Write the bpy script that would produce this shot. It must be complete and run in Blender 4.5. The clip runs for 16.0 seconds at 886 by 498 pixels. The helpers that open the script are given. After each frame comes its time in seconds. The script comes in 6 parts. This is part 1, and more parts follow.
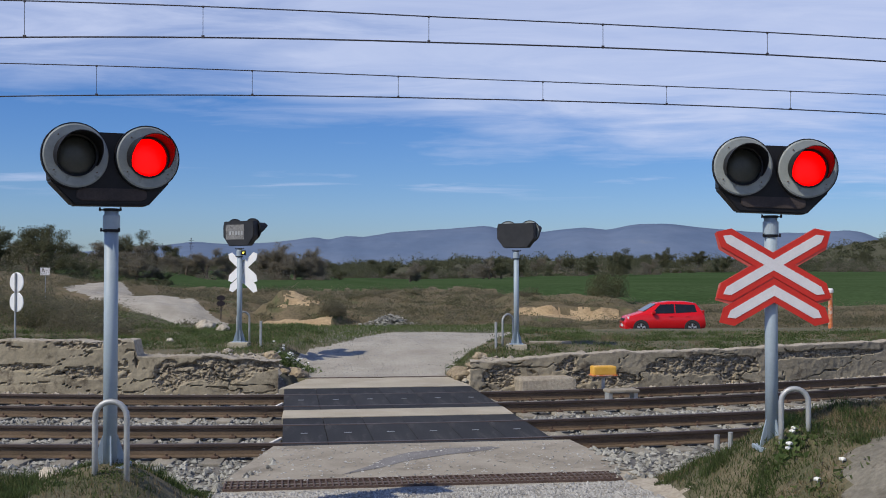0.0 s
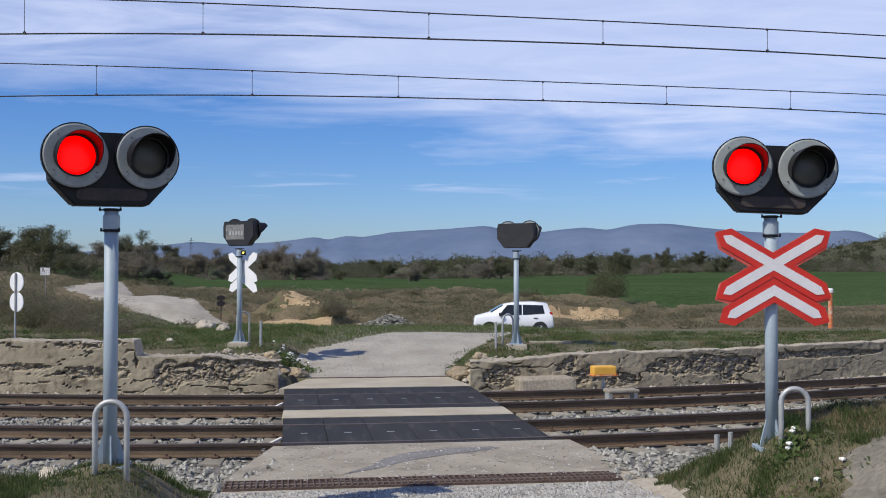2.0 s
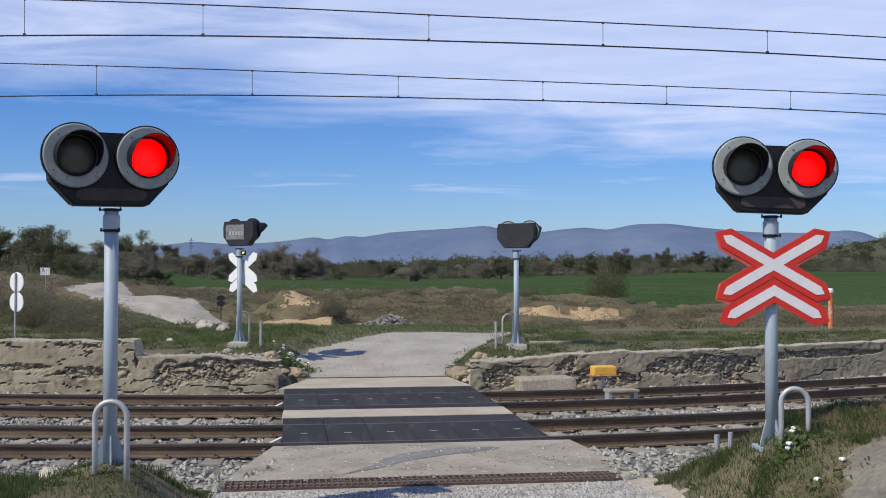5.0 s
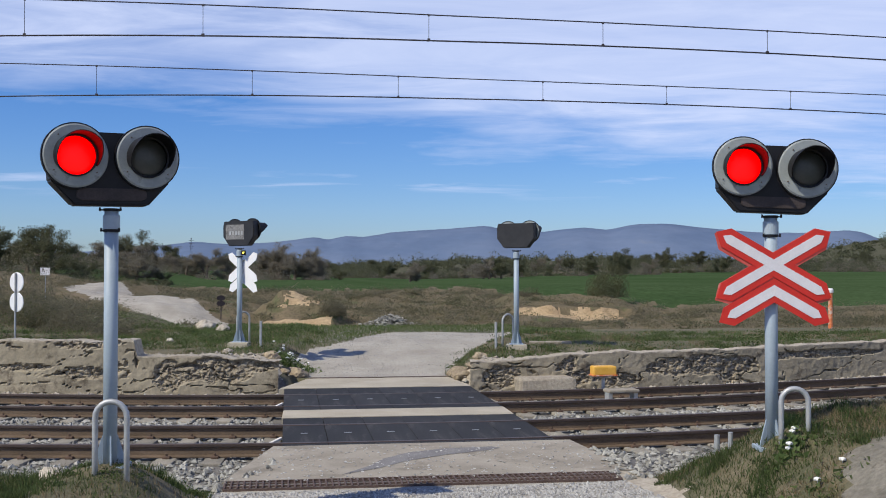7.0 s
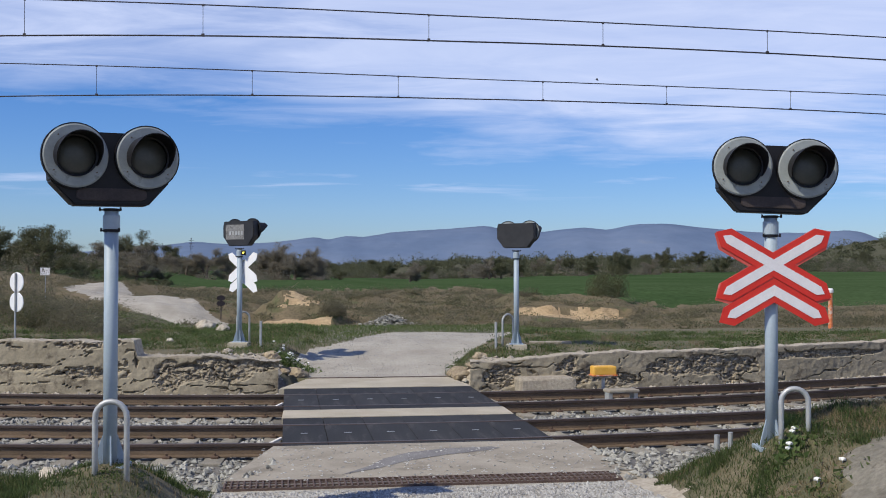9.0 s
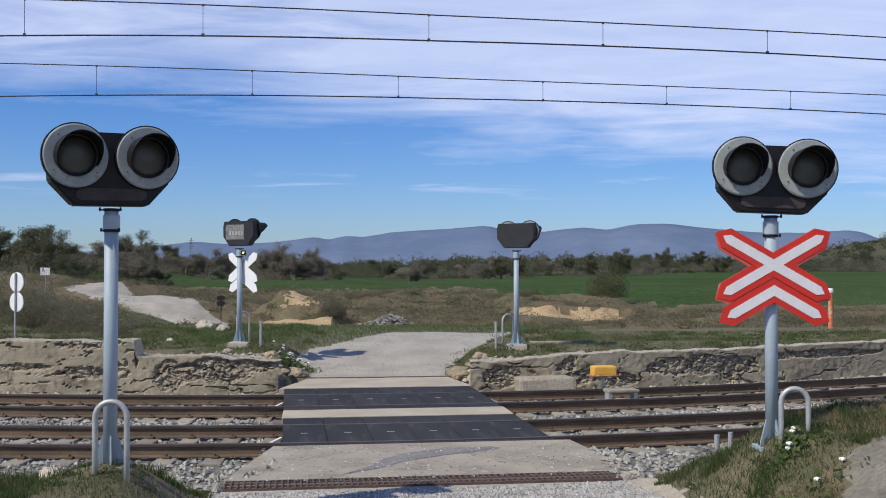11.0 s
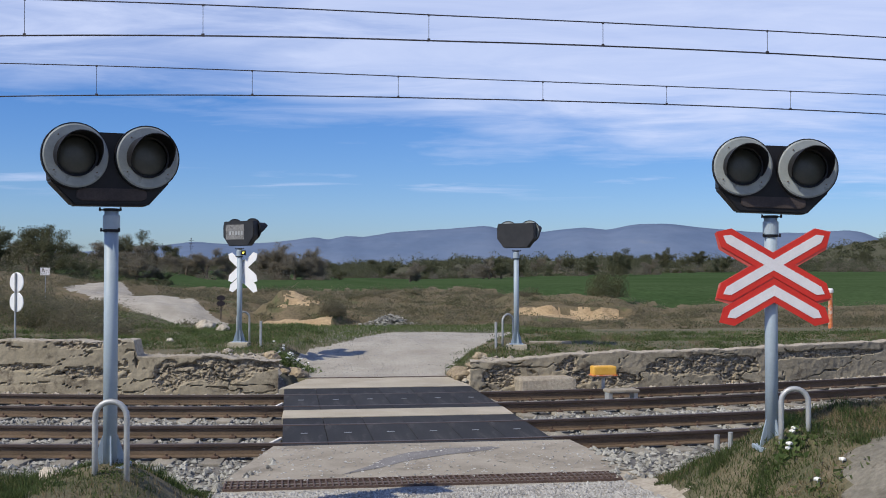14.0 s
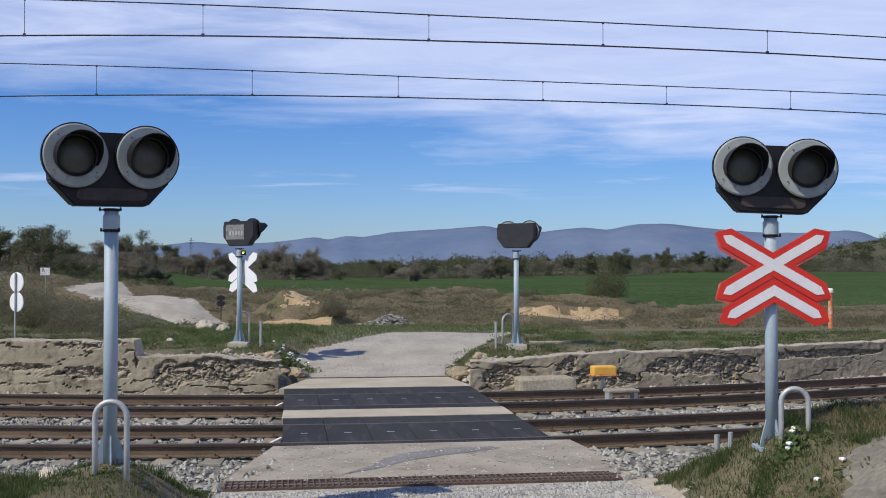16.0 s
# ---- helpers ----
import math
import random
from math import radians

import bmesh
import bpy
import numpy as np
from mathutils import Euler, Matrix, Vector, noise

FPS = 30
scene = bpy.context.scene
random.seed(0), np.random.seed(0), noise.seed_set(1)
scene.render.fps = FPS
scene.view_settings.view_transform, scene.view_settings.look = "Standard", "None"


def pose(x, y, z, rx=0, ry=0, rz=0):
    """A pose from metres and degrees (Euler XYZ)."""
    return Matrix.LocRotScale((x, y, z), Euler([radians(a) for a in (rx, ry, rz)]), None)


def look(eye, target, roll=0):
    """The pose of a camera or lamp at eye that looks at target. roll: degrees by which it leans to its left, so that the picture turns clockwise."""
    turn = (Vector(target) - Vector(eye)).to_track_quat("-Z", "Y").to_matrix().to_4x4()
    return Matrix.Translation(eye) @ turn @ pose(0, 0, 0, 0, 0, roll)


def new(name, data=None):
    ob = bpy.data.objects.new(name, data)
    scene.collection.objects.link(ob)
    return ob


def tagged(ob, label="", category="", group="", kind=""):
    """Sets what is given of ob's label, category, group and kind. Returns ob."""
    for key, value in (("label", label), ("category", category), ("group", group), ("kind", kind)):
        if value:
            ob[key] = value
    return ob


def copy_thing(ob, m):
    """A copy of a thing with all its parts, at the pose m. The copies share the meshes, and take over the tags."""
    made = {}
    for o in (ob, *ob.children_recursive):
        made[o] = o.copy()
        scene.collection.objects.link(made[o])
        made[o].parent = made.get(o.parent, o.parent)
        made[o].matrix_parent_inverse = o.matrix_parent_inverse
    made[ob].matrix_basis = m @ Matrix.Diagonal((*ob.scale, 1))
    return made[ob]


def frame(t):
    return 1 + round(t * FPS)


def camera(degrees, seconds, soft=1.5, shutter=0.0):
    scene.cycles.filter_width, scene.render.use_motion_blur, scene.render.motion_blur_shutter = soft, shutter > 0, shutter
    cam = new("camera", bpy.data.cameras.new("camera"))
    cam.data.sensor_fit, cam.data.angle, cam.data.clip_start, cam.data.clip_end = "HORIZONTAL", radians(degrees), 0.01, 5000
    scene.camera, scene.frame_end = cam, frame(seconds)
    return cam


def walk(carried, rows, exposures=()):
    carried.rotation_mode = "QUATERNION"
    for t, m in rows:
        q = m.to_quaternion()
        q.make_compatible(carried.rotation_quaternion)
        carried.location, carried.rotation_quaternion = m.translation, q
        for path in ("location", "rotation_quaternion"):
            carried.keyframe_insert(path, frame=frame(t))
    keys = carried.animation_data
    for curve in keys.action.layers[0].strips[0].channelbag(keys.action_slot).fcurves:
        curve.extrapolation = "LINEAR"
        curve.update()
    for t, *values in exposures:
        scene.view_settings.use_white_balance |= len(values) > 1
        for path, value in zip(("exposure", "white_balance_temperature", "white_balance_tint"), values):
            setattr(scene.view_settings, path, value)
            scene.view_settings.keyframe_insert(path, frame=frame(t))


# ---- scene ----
# Metres. x runs to the right along the view's width, y away from the camera, z = 0 is the top of the rails.
EYE_Z = 2.242
cam = camera(44.85, 16.0, soft=1.0)
STAND = pose(0, 0, EYE_Z, 91.176, 0, 0)
walk(cam, [(0.0, STAND), (16.0, STAND)], exposures=[(0.0, -0.17), (1.0, -0.06), (2.0, 0.0), (6.5, 0.04), (12.5, 0.02), (16.0, 0.02)])

# ---- world, sun, exposure ----
SUN_ELEV, SUN_AZ = 48.0, 234.0     # azimuth clockwise from +y, as the shadows give it
world = bpy.data.worlds.new("sky")
scene.world = world
world.use_nodes = True


def build_sky():
    nt = world.node_tree
    nt.nodes.clear()
    N, L = nt.nodes.new, nt.links.new
    out, bg = N("ShaderNodeOutputWorld"), N("ShaderNodeBackground")
    sky = N("ShaderNodeTexSky")
    sky.sky_type, sky.sun_disc = "NISHITA", False
    sky.sun_elevation, sky.sun_rotation = radians(SUN_ELEV), radians(SUN_AZ)
    sky.air_density, sky.dust_density, sky.ozone_density = 1.0, 0.3, 3.5
    tc, sep = N("ShaderNodeTexCoord"), N("ShaderNodeSeparateXYZ")
    L(tc.outputs["Generated"], sep.inputs[0])

    def m(op, a, b=None, clamp=False):
        n = N("ShaderNodeMath")
        n.operation, n.use_clamp = op, clamp
        for k, v in enumerate((a, b)):
            if v is None:
                continue
            if isinstance(v, (int, float)):
                n.inputs[k].default_value = v
            else:
                L(v, n.inputs[k])
        return n.outputs[0]

    zc = m("ADD", m("MAXIMUM", sep.outputs[2], 0.0), 0.05)
    comb = N("ShaderNodeCombineXYZ")       # a flat cloud deck seen in perspective
    L(m("DIVIDE", sep.outputs[0], zc), comb.inputs[0])
    L(m("DIVIDE", sep.outputs[1], zc), comb.inputs[1])

    def cloud(scale, detail, rough, stretch, turn, shift, distort=0.4):
        mp, nz = N("ShaderNodeMapping"), N("ShaderNodeTexNoise")
        mp.inputs["Scale"].default_value = stretch
        mp.inputs["Rotation"].default_value = (0, 0, radians(turn))
        mp.inputs["Location"].default_value = shift
        L(comb.outputs[0], mp.inputs[0])
        L(mp.outputs[0], nz.inputs["Vector"])
        nz.inputs["Scale"].default_value, nz.inputs["Detail"].default_value = scale, detail
        nz.inputs["Roughness"].default_value, nz.inputs["Distortion"].default_value = rough, distort
        return nz.outputs[0]

    el = m("DIVIDE", sep.outputs[2], 1.0)
    big = cloud(0.55, 6, 0.55, (0.8, 1.0, 1), 14, (3.1, 1.7, 0))
    fine = cloud(2.6, 8, 0.62, (0.55, 1.0, 1), -8, (0.3, 5.2, 0), 0.8)
    thin = cloud(1.1, 5, 0.55, (0.8, 1.6, 1), 4, (7.3, 2.2, 0))
    # the deck's near edge stands about nine degrees over the horizon, lower towards +x
    edge = m("ADD", m("MULTIPLY", m("ADD", el, m("MULTIPLY", sep.outputs[0], 0.11)), 13.0), -1.4)
    # the deck thins out and breaks up high overhead
    open_sky = m("MULTIPLY", m("SUBTRACT", el, 0.32), 3.4, True)
    thinned = m("SUBTRACT", m("MINIMUM", edge, 1.0), m("MULTIPLY", open_sky, 0.9))
    dens = m("ADD", thinned, m("ADD", m("MULTIPLY", m("SUBTRACT", big, 0.5), 2.6), m("MULTIPLY", m("SUBTRACT", fine, 0.5), 0.9)))
    cover = m("MULTIPLY", m("MINIMUM", m("MAXIMUM", dens, 0.0), 1.0), m("ADD", m("MULTIPLY", fine, 0.55), 0.45), True)
    band = m("SUBTRACT", 1.0, m("MULTIPLY", m("ABSOLUTE", m("SUBTRACT", el, 0.081)), 55.0), True)
    streak = m("MULTIPLY", m("MULTIPLY", band, m("MULTIPLY", m("SUBTRACT", thin, 0.545), 7.0), True), 0.45)
    amount = m("MAXIMUM", cover, streak)
    mix = N("ShaderNodeMix")
    mix.data_type = "RGBA"
    L(amount, mix.inputs[0])
    hs = N("ShaderNodeHueSaturation")
    hs.inputs["Saturation"].default_value = 1.25
    hs.inputs["Value"].default_value = 1.0
    tint = N("ShaderNodeMix")
    tint.data_type, tint.blend_type = "RGBA", "MULTIPLY"
    tint.inputs[0].default_value = 1.0
    tint.inputs[7].default_value = (0.67, 0.83, 1.23, 1)     # the clear blue of a washed spring sky
    L(sky.outputs[0], hs.inputs["Color"])
    L(hs.outputs[0], tint.inputs[6])
    L(tint.outputs[2], mix.inputs[6])
    mix.inputs[7].default_value = (7.2, 8.05, 10.7, 1)
    L(mix.outputs[2], bg.inputs[0])
    bg.inputs[1].default_value = 0.095
    L(bg.outputs[0], out.inputs[0])


build_sky()
sun = new("sun", bpy.data.lights.new("sun", "SUN"))
sun.data.energy, sun.data.angle, sun.data.color = 4.0, radians(0.6), (1.0, 0.93, 0.78)
_a, _e = radians(SUN_AZ), radians(SUN_ELEV)
sun.matrix_world = look((0, 0, 30), (-30 * math.sin(_a) * math.cos(_e), -30 * math.cos(_a) * math.cos(_e), 30 - 30 * math.sin(_e)))


# ---- materials ----
def surf(name, a, b, scale=6.0, rough=0.8, bump=0.25, fine=70.0, metal=0.0, spots=None, spot_at=0.62, spot_scale=3.0,
         island=False, thing=False, stretch=(1, 1, 1), dist=0.01, sheen=0.5, grain_by=0.28, vary=0.22, thin=0.0):
    """A procedural surface: two tones mixed by broad noise, fine grain over it, fine relief, and an optional third tone in patches."""
    mt = bpy.data.materials.new(name)
    mt.use_nodes = True
    nt = mt.node_tree
    N, L = nt.nodes.new, nt.links.new
    bsdf = nt.nodes["Principled BSDF"]
    tc, mp = N("ShaderNodeTexCoord"), N("ShaderNodeMapping")
    mp.inputs["Scale"].default_value = stretch
    L(tc.outputs["Object"], mp.inputs[0])

    def nz(s, d=4, r=0.6):
        n = N("ShaderNodeTexNoise")
        n.inputs["Scale"].default_value, n.inputs["Detail"].default_value, n.inputs["Roughness"].default_value = s, d, r
        L(mp.outputs[0], n.inputs["Vector"])
        return n.outputs[0]

    def ramp(f, lo, hi):
        r = N("ShaderNodeMapRange")
        r.inputs[1].default_value, r.inputs[2].default_value = lo, hi
        L(f, r.inputs[0])
        return r.outputs[0]

    def mix(f, x, y, mode="MIX"):
        n = N("ShaderNodeMix")
        n.data_type, n.blend_type = "RGBA", mode
        for k, v in ((0, f), (6, x), (7, y)):
            if isinstance(v, (tuple, list)):
                n.inputs[k].default_value = (*v, 1)
            elif isinstance(v, (int, float)):
                n.inputs[k].default_value = v
            else:
                L(v, n.inputs[k])
        return n.outputs[2]

    col = mix(ramp(nz(scale), 0.36, 0.64), a, b)
    if island:
        g = N("ShaderNodeNewGeometry")
        col = mix(g.outputs["Random Per Island"], col, mix(0.5, a, b))
        v = ramp(g.outputs["Random Per Island"], 0.0, 1.0)
        hv = N("ShaderNodeHueSaturation")
        vr = N("ShaderNodeMapRange")
        vr.inputs[3].default_value, vr.inputs[4].default_value = 1 - vary, 1 + vary
        L(v, vr.inputs[0])
        L(vr.outputs[0], hv.inputs["Value"])
        L(col, hv.inputs["Color"])
        col = hv.outputs[0]
    if thing:
        o, hv, vr = N("ShaderNodeObjectInfo"), N("ShaderNodeHueSaturation"), N("ShaderNodeMapRange")
        vr.inputs[3].default_value, vr.inputs[4].default_value = 0.78, 1.2
        L(o.outputs["Random"], vr.inputs[0])
        L(vr.outputs[0], hv.inputs["Value"])
        L(col, hv.inputs["Color"])
        col = hv.outputs[0]
    if spots:
        col = mix(ramp(nz(spot_scale, 6, 0.68), spot_at, spot_at + 0.1), col, spots)
    grain = nz(fine, 3)
    hv, vr = N("ShaderNodeHueSaturation"), N("ShaderNodeMapRange")
    vr.inputs[1].default_value, vr.inputs[2].default_value, vr.inputs[3].default_value, vr.inputs[4].default_value = 0.25, 0.75, 1 - grain_by, 1 + grain_by
    L(grain, vr.inputs[0])
    L(vr.outputs[0], hv.inputs["Value"])
    L(col, hv.inputs["Color"])
    L(hv.outputs[0], bsdf.inputs["Base Color"])
    bsdf.inputs["Roughness"].default_value = rough
    bsdf.inputs["Metallic"].default_value = metal
    bsdf.inputs["Specular IOR Level"].default_value = sheen
    if bump:
        bp = N("ShaderNodeBump")
        bp.inputs["Strength"].default_value, bp.inputs["Distance"].default_value = bump, dist
        L(grain, bp.inputs["Height"])
        L(bp.outputs[0], bsdf.inputs["Normal"])
    if thin:
        tr, ms = N("ShaderNodeBsdfTranslucent"), N("ShaderNodeMixShader")
        ms.inputs[0].default_value = thin
        L(hv.outputs[0], tr.inputs["Color"])
        L(bsdf.outputs[0], ms.inputs[1])
        L(tr.outputs[0], ms.inputs[2])
        L(ms.outputs[0], nt.nodes["Material Output"].inputs["Surface"])
    return mt


def glow(name, colour, strength):
    mt = bpy.data.materials.new(name)
    mt.use_nodes = True
    b = mt.node_tree.nodes["Principled BSDF"]
    b.inputs["Base Color"].default_value = (*colour, 1)
    b.inputs["Emission Color"].default_value = (*colour, 1)
    b.inputs["Emission Strength"].default_value = strength
    return mt


M = dict(
    grass=surf("grass_ground", (0.085, 0.085, 0.042), (0.145, 0.122, 0.07), 1.3, 0.95, 0.6, 25, spots=(0.17, 0.135, 0.085), spot_at=0.6, spot_scale=1.7, dist=0.04),
    field=surf("green_crop", (0.043, 0.074, 0.03), (0.058, 0.09, 0.04), 0.05, 0.95, 0.3, 2.0, sheen=0.0),
    scrub=surf("dry_scrub_ground", (0.12, 0.1, 0.058), (0.165, 0.13, 0.08), 0.5, 0.95, 0.6, 6, spots=(0.09, 0.1, 0.045), spot_at=0.55, spot_scale=0.6, dist=0.05, sheen=0.2),
    gravel=surf("pale_gravel_road", (0.3, 0.275, 0.23), (0.39, 0.36, 0.305), 0.9, 0.95, 0.5, 30, spots=(0.3, 0.27, 0.22), spot_at=0.6, spot_scale=1.2, dist=0.02),
    bed=surf("ballast_bed", (0.11, 0.102, 0.09), (0.19, 0.176, 0.152), 2.0, 0.95, 0.7, 28, dist=0.03),
    stone=surf("grey_ballast_stone", (0.165, 0.161, 0.143), (0.41, 0.4, 0.355), 3.0, 0.9, 0.3, 60, island=True, vary=0.42),
    pale_stone=surf("white_gravel_stone", (0.26, 0.25, 0.235), (0.46, 0.45, 0.42), 3.0, 0.9, 0.3, 60, island=True),
    grit=surf("pale_grit", (0.2, 0.19, 0.175), (0.6, 0.59, 0.56), 3.0, 0.9, 0.2, 60, island=True),
    asphalt=surf("asphalt", (0.05, 0.05, 0.052), (0.07, 0.07, 0.07), 1.0, 0.9, 0.3, 60),
    sand=surf("sandy_earth", (0.33, 0.235, 0.13), (0.43, 0.32, 0.19), 0.8, 0.95, 0.6, 7, spots=(0.2, 0.15, 0.09), spot_at=0.55, spot_scale=1.0, dist=0.06),
    facing=surf("stained_concrete_facing", (0.238, 0.206, 0.147), (0.318, 0.277, 0.202), 1.6, 0.95, 0.5, 20, spots=(0.12, 0.098, 0.07), spot_at=0.54, spot_scale=2.6, dist=0.02, grain_by=0.18),
    dirt=surf("pale_earth", (0.34, 0.29, 0.22), (0.43, 0.38, 0.3), 2.0, 0.95, 0.7, 18, dist=0.03),
    rock=surf("limestone_rock", (0.38, 0.33, 0.26), (0.52, 0.47, 0.39), 3.0, 0.9, 0.7, 14, thing=True, dist=0.03),
    sand_rock=surf("tan_earthy_rock", (0.27, 0.21, 0.14), (0.37, 0.3, 0.2), 3.0, 0.95, 0.7, 14, spots=(0.19, 0.15, 0.1), spot_at=0.56, spot_scale=4, thing=True, dist=0.03),
    concrete=surf("worn_concrete", (0.265, 0.232, 0.18), (0.36, 0.32, 0.255), 1.3, 0.9, 0.3, 45, spots=(0.22, 0.19, 0.145), spot_at=0.54, spot_scale=1.6, grain_by=0.14),
    concrete_far=surf("yellowed_concrete", (0.37, 0.325, 0.245), (0.45, 0.4, 0.31), 1.3, 0.9, 0.3, 45, spots=(0.28, 0.245, 0.19), spot_at=0.6, spot_scale=2.0, grain_by=0.14),
    sleeper=surf("dusty_concrete_sleeper", (0.22, 0.2, 0.16), (0.31, 0.28, 0.225), 4.0, 0.9, 0.35, 50, thing=True),
    rubber=surf("black_rubber_panel", (0.024, 0.023, 0.023), (0.036, 0.035, 0.034), 1.5, 0.72, 0.2, 60, spots=(0.075, 0.07, 0.066), spot_at=0.56, spot_scale=1.6, thing=True, sheen=0.2, stretch=(2.2, 0.3, 1), grain_by=0.14),
    rail=surf("rusty_rail_steel", (0.1, 0.07, 0.045), (0.158, 0.111, 0.073), 3.0, 0.75, 0.3, 60, metal=0.2, stretch=(0.4, 1, 1)),
    rail_top=surf("worn_rail_head", (0.06, 0.043, 0.036), (0.09, 0.065, 0.055), 4.0, 0.5, 0.1, 60, metal=0.3, stretch=(0.3, 1, 1)),
    clip=surf("rusty_clip", (0.09, 0.055, 0.035), (0.13, 0.08, 0.055), 20, 0.8, 0.2, 90),
    rust=surf("rusty_grating", (0.075, 0.048, 0.038), (0.12, 0.08, 0.064), 8, 0.8, 0.3, 60),
    # near-black painted in for the shade down inside the drains
    hole=surf("dark_gap", (0.012, 0.011, 0.01), (0.02, 0.018, 0.016), 8, 0.95, 0, 60),
    patch=surf("dark_tar_patch", (0.16, 0.15, 0.145), (0.22, 0.21, 0.2), 3, 0.9, 0.3, 60),
    post=surf("pale_blue_grey_paint", (0.3, 0.37, 0.43), (0.34, 0.41, 0.47), 4, 0.5, 0.08, 60, spots=(0.27, 0.32, 0.36), spot_at=0.64, spot_scale=5, grain_by=0.05),
    galv=surf("galvanised_steel", (0.36, 0.37, 0.37), (0.45, 0.46, 0.46), 9, 0.5, 0.1, 90, metal=0.35, grain_by=0.05),
    black=surf("black_enamel_housing", (0.007, 0.007, 0.009), (0.012, 0.011, 0.013), 5, 0.5, 0.08, 60, sheen=0.3, spots=(0.02, 0.014, 0.012), spot_at=0.6, spot_scale=6, grain_by=0.05),
    faded=surf("faded_black_housing", (0.013, 0.014, 0.016), (0.022, 0.022, 0.025), 5, 0.55, 0.08, 60, thing=True, grain_by=0.05),
    # dark spots: grime, and part of the visors' shade mixed into the colour
    disc=surf("weathered_grey_disc", (0.24, 0.265, 0.265), (0.31, 0.335, 0.33), 5, 0.6, 0.1, 60, spots=(0.1, 0.105, 0.105), spot_at=0.57, spot_scale=4.5, grain_by=0.05),
    label_plate=surf("dirty_pale_label", (0.17, 0.17, 0.17), (0.27, 0.27, 0.27), 8, 0.7, 0.05, 60, spots=(0.12, 0.12, 0.12), spot_at=0.5, spot_scale=9),
    lens=surf("dark_signal_lens", (0.05, 0.053, 0.047), (0.066, 0.066, 0.058), 12, 0.35, 0.15, 60, grain_by=0.05),
    lit=glow("lit_red_lens", (1.0, 0.0, 0.0), 2.2),
    amber=glow("small_yellow_lamp", (1.0, 0.85, 0.1), 1.6),
    red_paint=surf("red_sign_border", (0.54, 0.022, 0.013), (0.6, 0.03, 0.017), 4, 0.5, 0.05, 60, spots=(0.56, 0.07, 0.04), spot_at=0.68, spot_scale=4, grain_by=0.05),
    faded_red=surf("sun_faded_red_paint", (0.5, 0.06, 0.045), (0.58, 0.11, 0.085), 5, 0.6, 0.05, 60, spots=(0.6, 0.24, 0.2), spot_at=0.6, spot_scale=5, grain_by=0.08),
    white_paint=surf("white_sign_face", (0.66, 0.64, 0.66), (0.74, 0.72, 0.73), 4, 0.5, 0.05, 60, spots=(0.58, 0.55, 0.54), spot_at=0.64, spot_scale=5, grain_by=0.05),
    sign_back=surf("bare_white_sign_back", (0.75, 0.76, 0.78), (0.8, 0.8, 0.82), 4, 0.5, 0.05, 60, grain_by=0.05),
    brown_back=surf("dull_brown_metal", (0.035, 0.026, 0.025), (0.055, 0.04, 0.037), 6, 0.7, 0.1, 60),
    yellow=surf("yellow_plastic_cover", (0.72, 0.38, 0.05), (0.8, 0.46, 0.08), 5, 0.5, 0.08, 60, grain_by=0.05),
    orange=surf("orange_marker", (0.6, 0.16, 0.05), (0.7, 0.22, 0.08), 9, 0.5, 0.05, 60, spots=(0.6, 0.45, 0.36), spot_at=0.5, spot_scale=9),
    board=surf("white_board", (0.62, 0.6, 0.56), (0.7, 0.68, 0.64), 6, 0.7, 0.1, 60, spots=(0.45, 0.4, 0.34), spot_at=0.6, spot_scale=6),
    wire=surf("dark_copper_wire", (0.035, 0.03, 0.035), (0.05, 0.045, 0.05), 5, 0.6, 0, 60, metal=0.3),
    blade=surf("grass_blades", (0.084, 0.142, 0.042), (0.165, 0.19, 0.078), 0.9, 0.8, 0, 20, island=True, sheen=0.2, thin=0.45),
    dry_blade=surf("dry_grass_blades", (0.2, 0.16, 0.09), (0.28, 0.22, 0.13), 0.9, 0.85, 0, 20, island=True, sheen=0.2, thin=0.45),
    tall=surf("tall_dead_grass", (0.165, 0.15, 0.09), (0.24, 0.215, 0.13), 0.3, 0.9, 0, 6, island=True, sheen=0.2, thin=0.45),
    brush=surf("brown_scrub_twigs", (0.142, 0.133, 0.085), (0.215, 0.195, 0.132), 0.35, 0.9, 0, 8, island=True, sheen=0.2, thin=0.45, vary=0.14, grain_by=0.15),
    green_brush=surf("olive_scrub_leaves", (0.1, 0.105, 0.052), (0.16, 0.155, 0.085), 0.35, 0.9, 0, 8, island=True, sheen=0.2, thin=0.45, vary=0.14, grain_by=0.15),
    heap=surf("grey_tan_earth_heap", (0.15, 0.137, 0.108), (0.215, 0.196, 0.156), 2.5, 0.95, 0.9, 22, spots=(0.12, 0.105, 0.08), spot_at=0.56, spot_scale=4, dist=0.03),
    weed=surf("low_green_weeds", (0.05, 0.086, 0.026), (0.1, 0.124, 0.046), 0.8, 0.8, 0, 20, island=True, sheen=0.2, thin=0.4, vary=0.3),
    rubble_face=surf("broken_rubble_face", (0.235, 0.2, 0.148), (0.35, 0.3, 0.222), 5.0, 0.95, 0.9, 16, spots=(0.11, 0.09, 0.064), spot_at=0.56, spot_scale=6.5, dist=0.05, grain_by=0.35),
    leaf=surf("dark_olive_leaves", (0.09, 0.1, 0.055), (0.14, 0.14, 0.082), 0.25, 0.85, 0, 8, island=True, sheen=0.2, thin=0.45, vary=0.14, grain_by=0.15),
    bare=surf("bare_winter_twigs", (0.19, 0.172, 0.13), (0.25, 0.222, 0.17), 0.25, 0.9, 0, 8, island=True, sheen=0.2, thin=0.45, vary=0.14, grain_by=0.15),
    bark=surf("tree_bark", (0.09, 0.07, 0.05), (0.14, 0.11, 0.085), 3, 0.9, 0.5, 20),
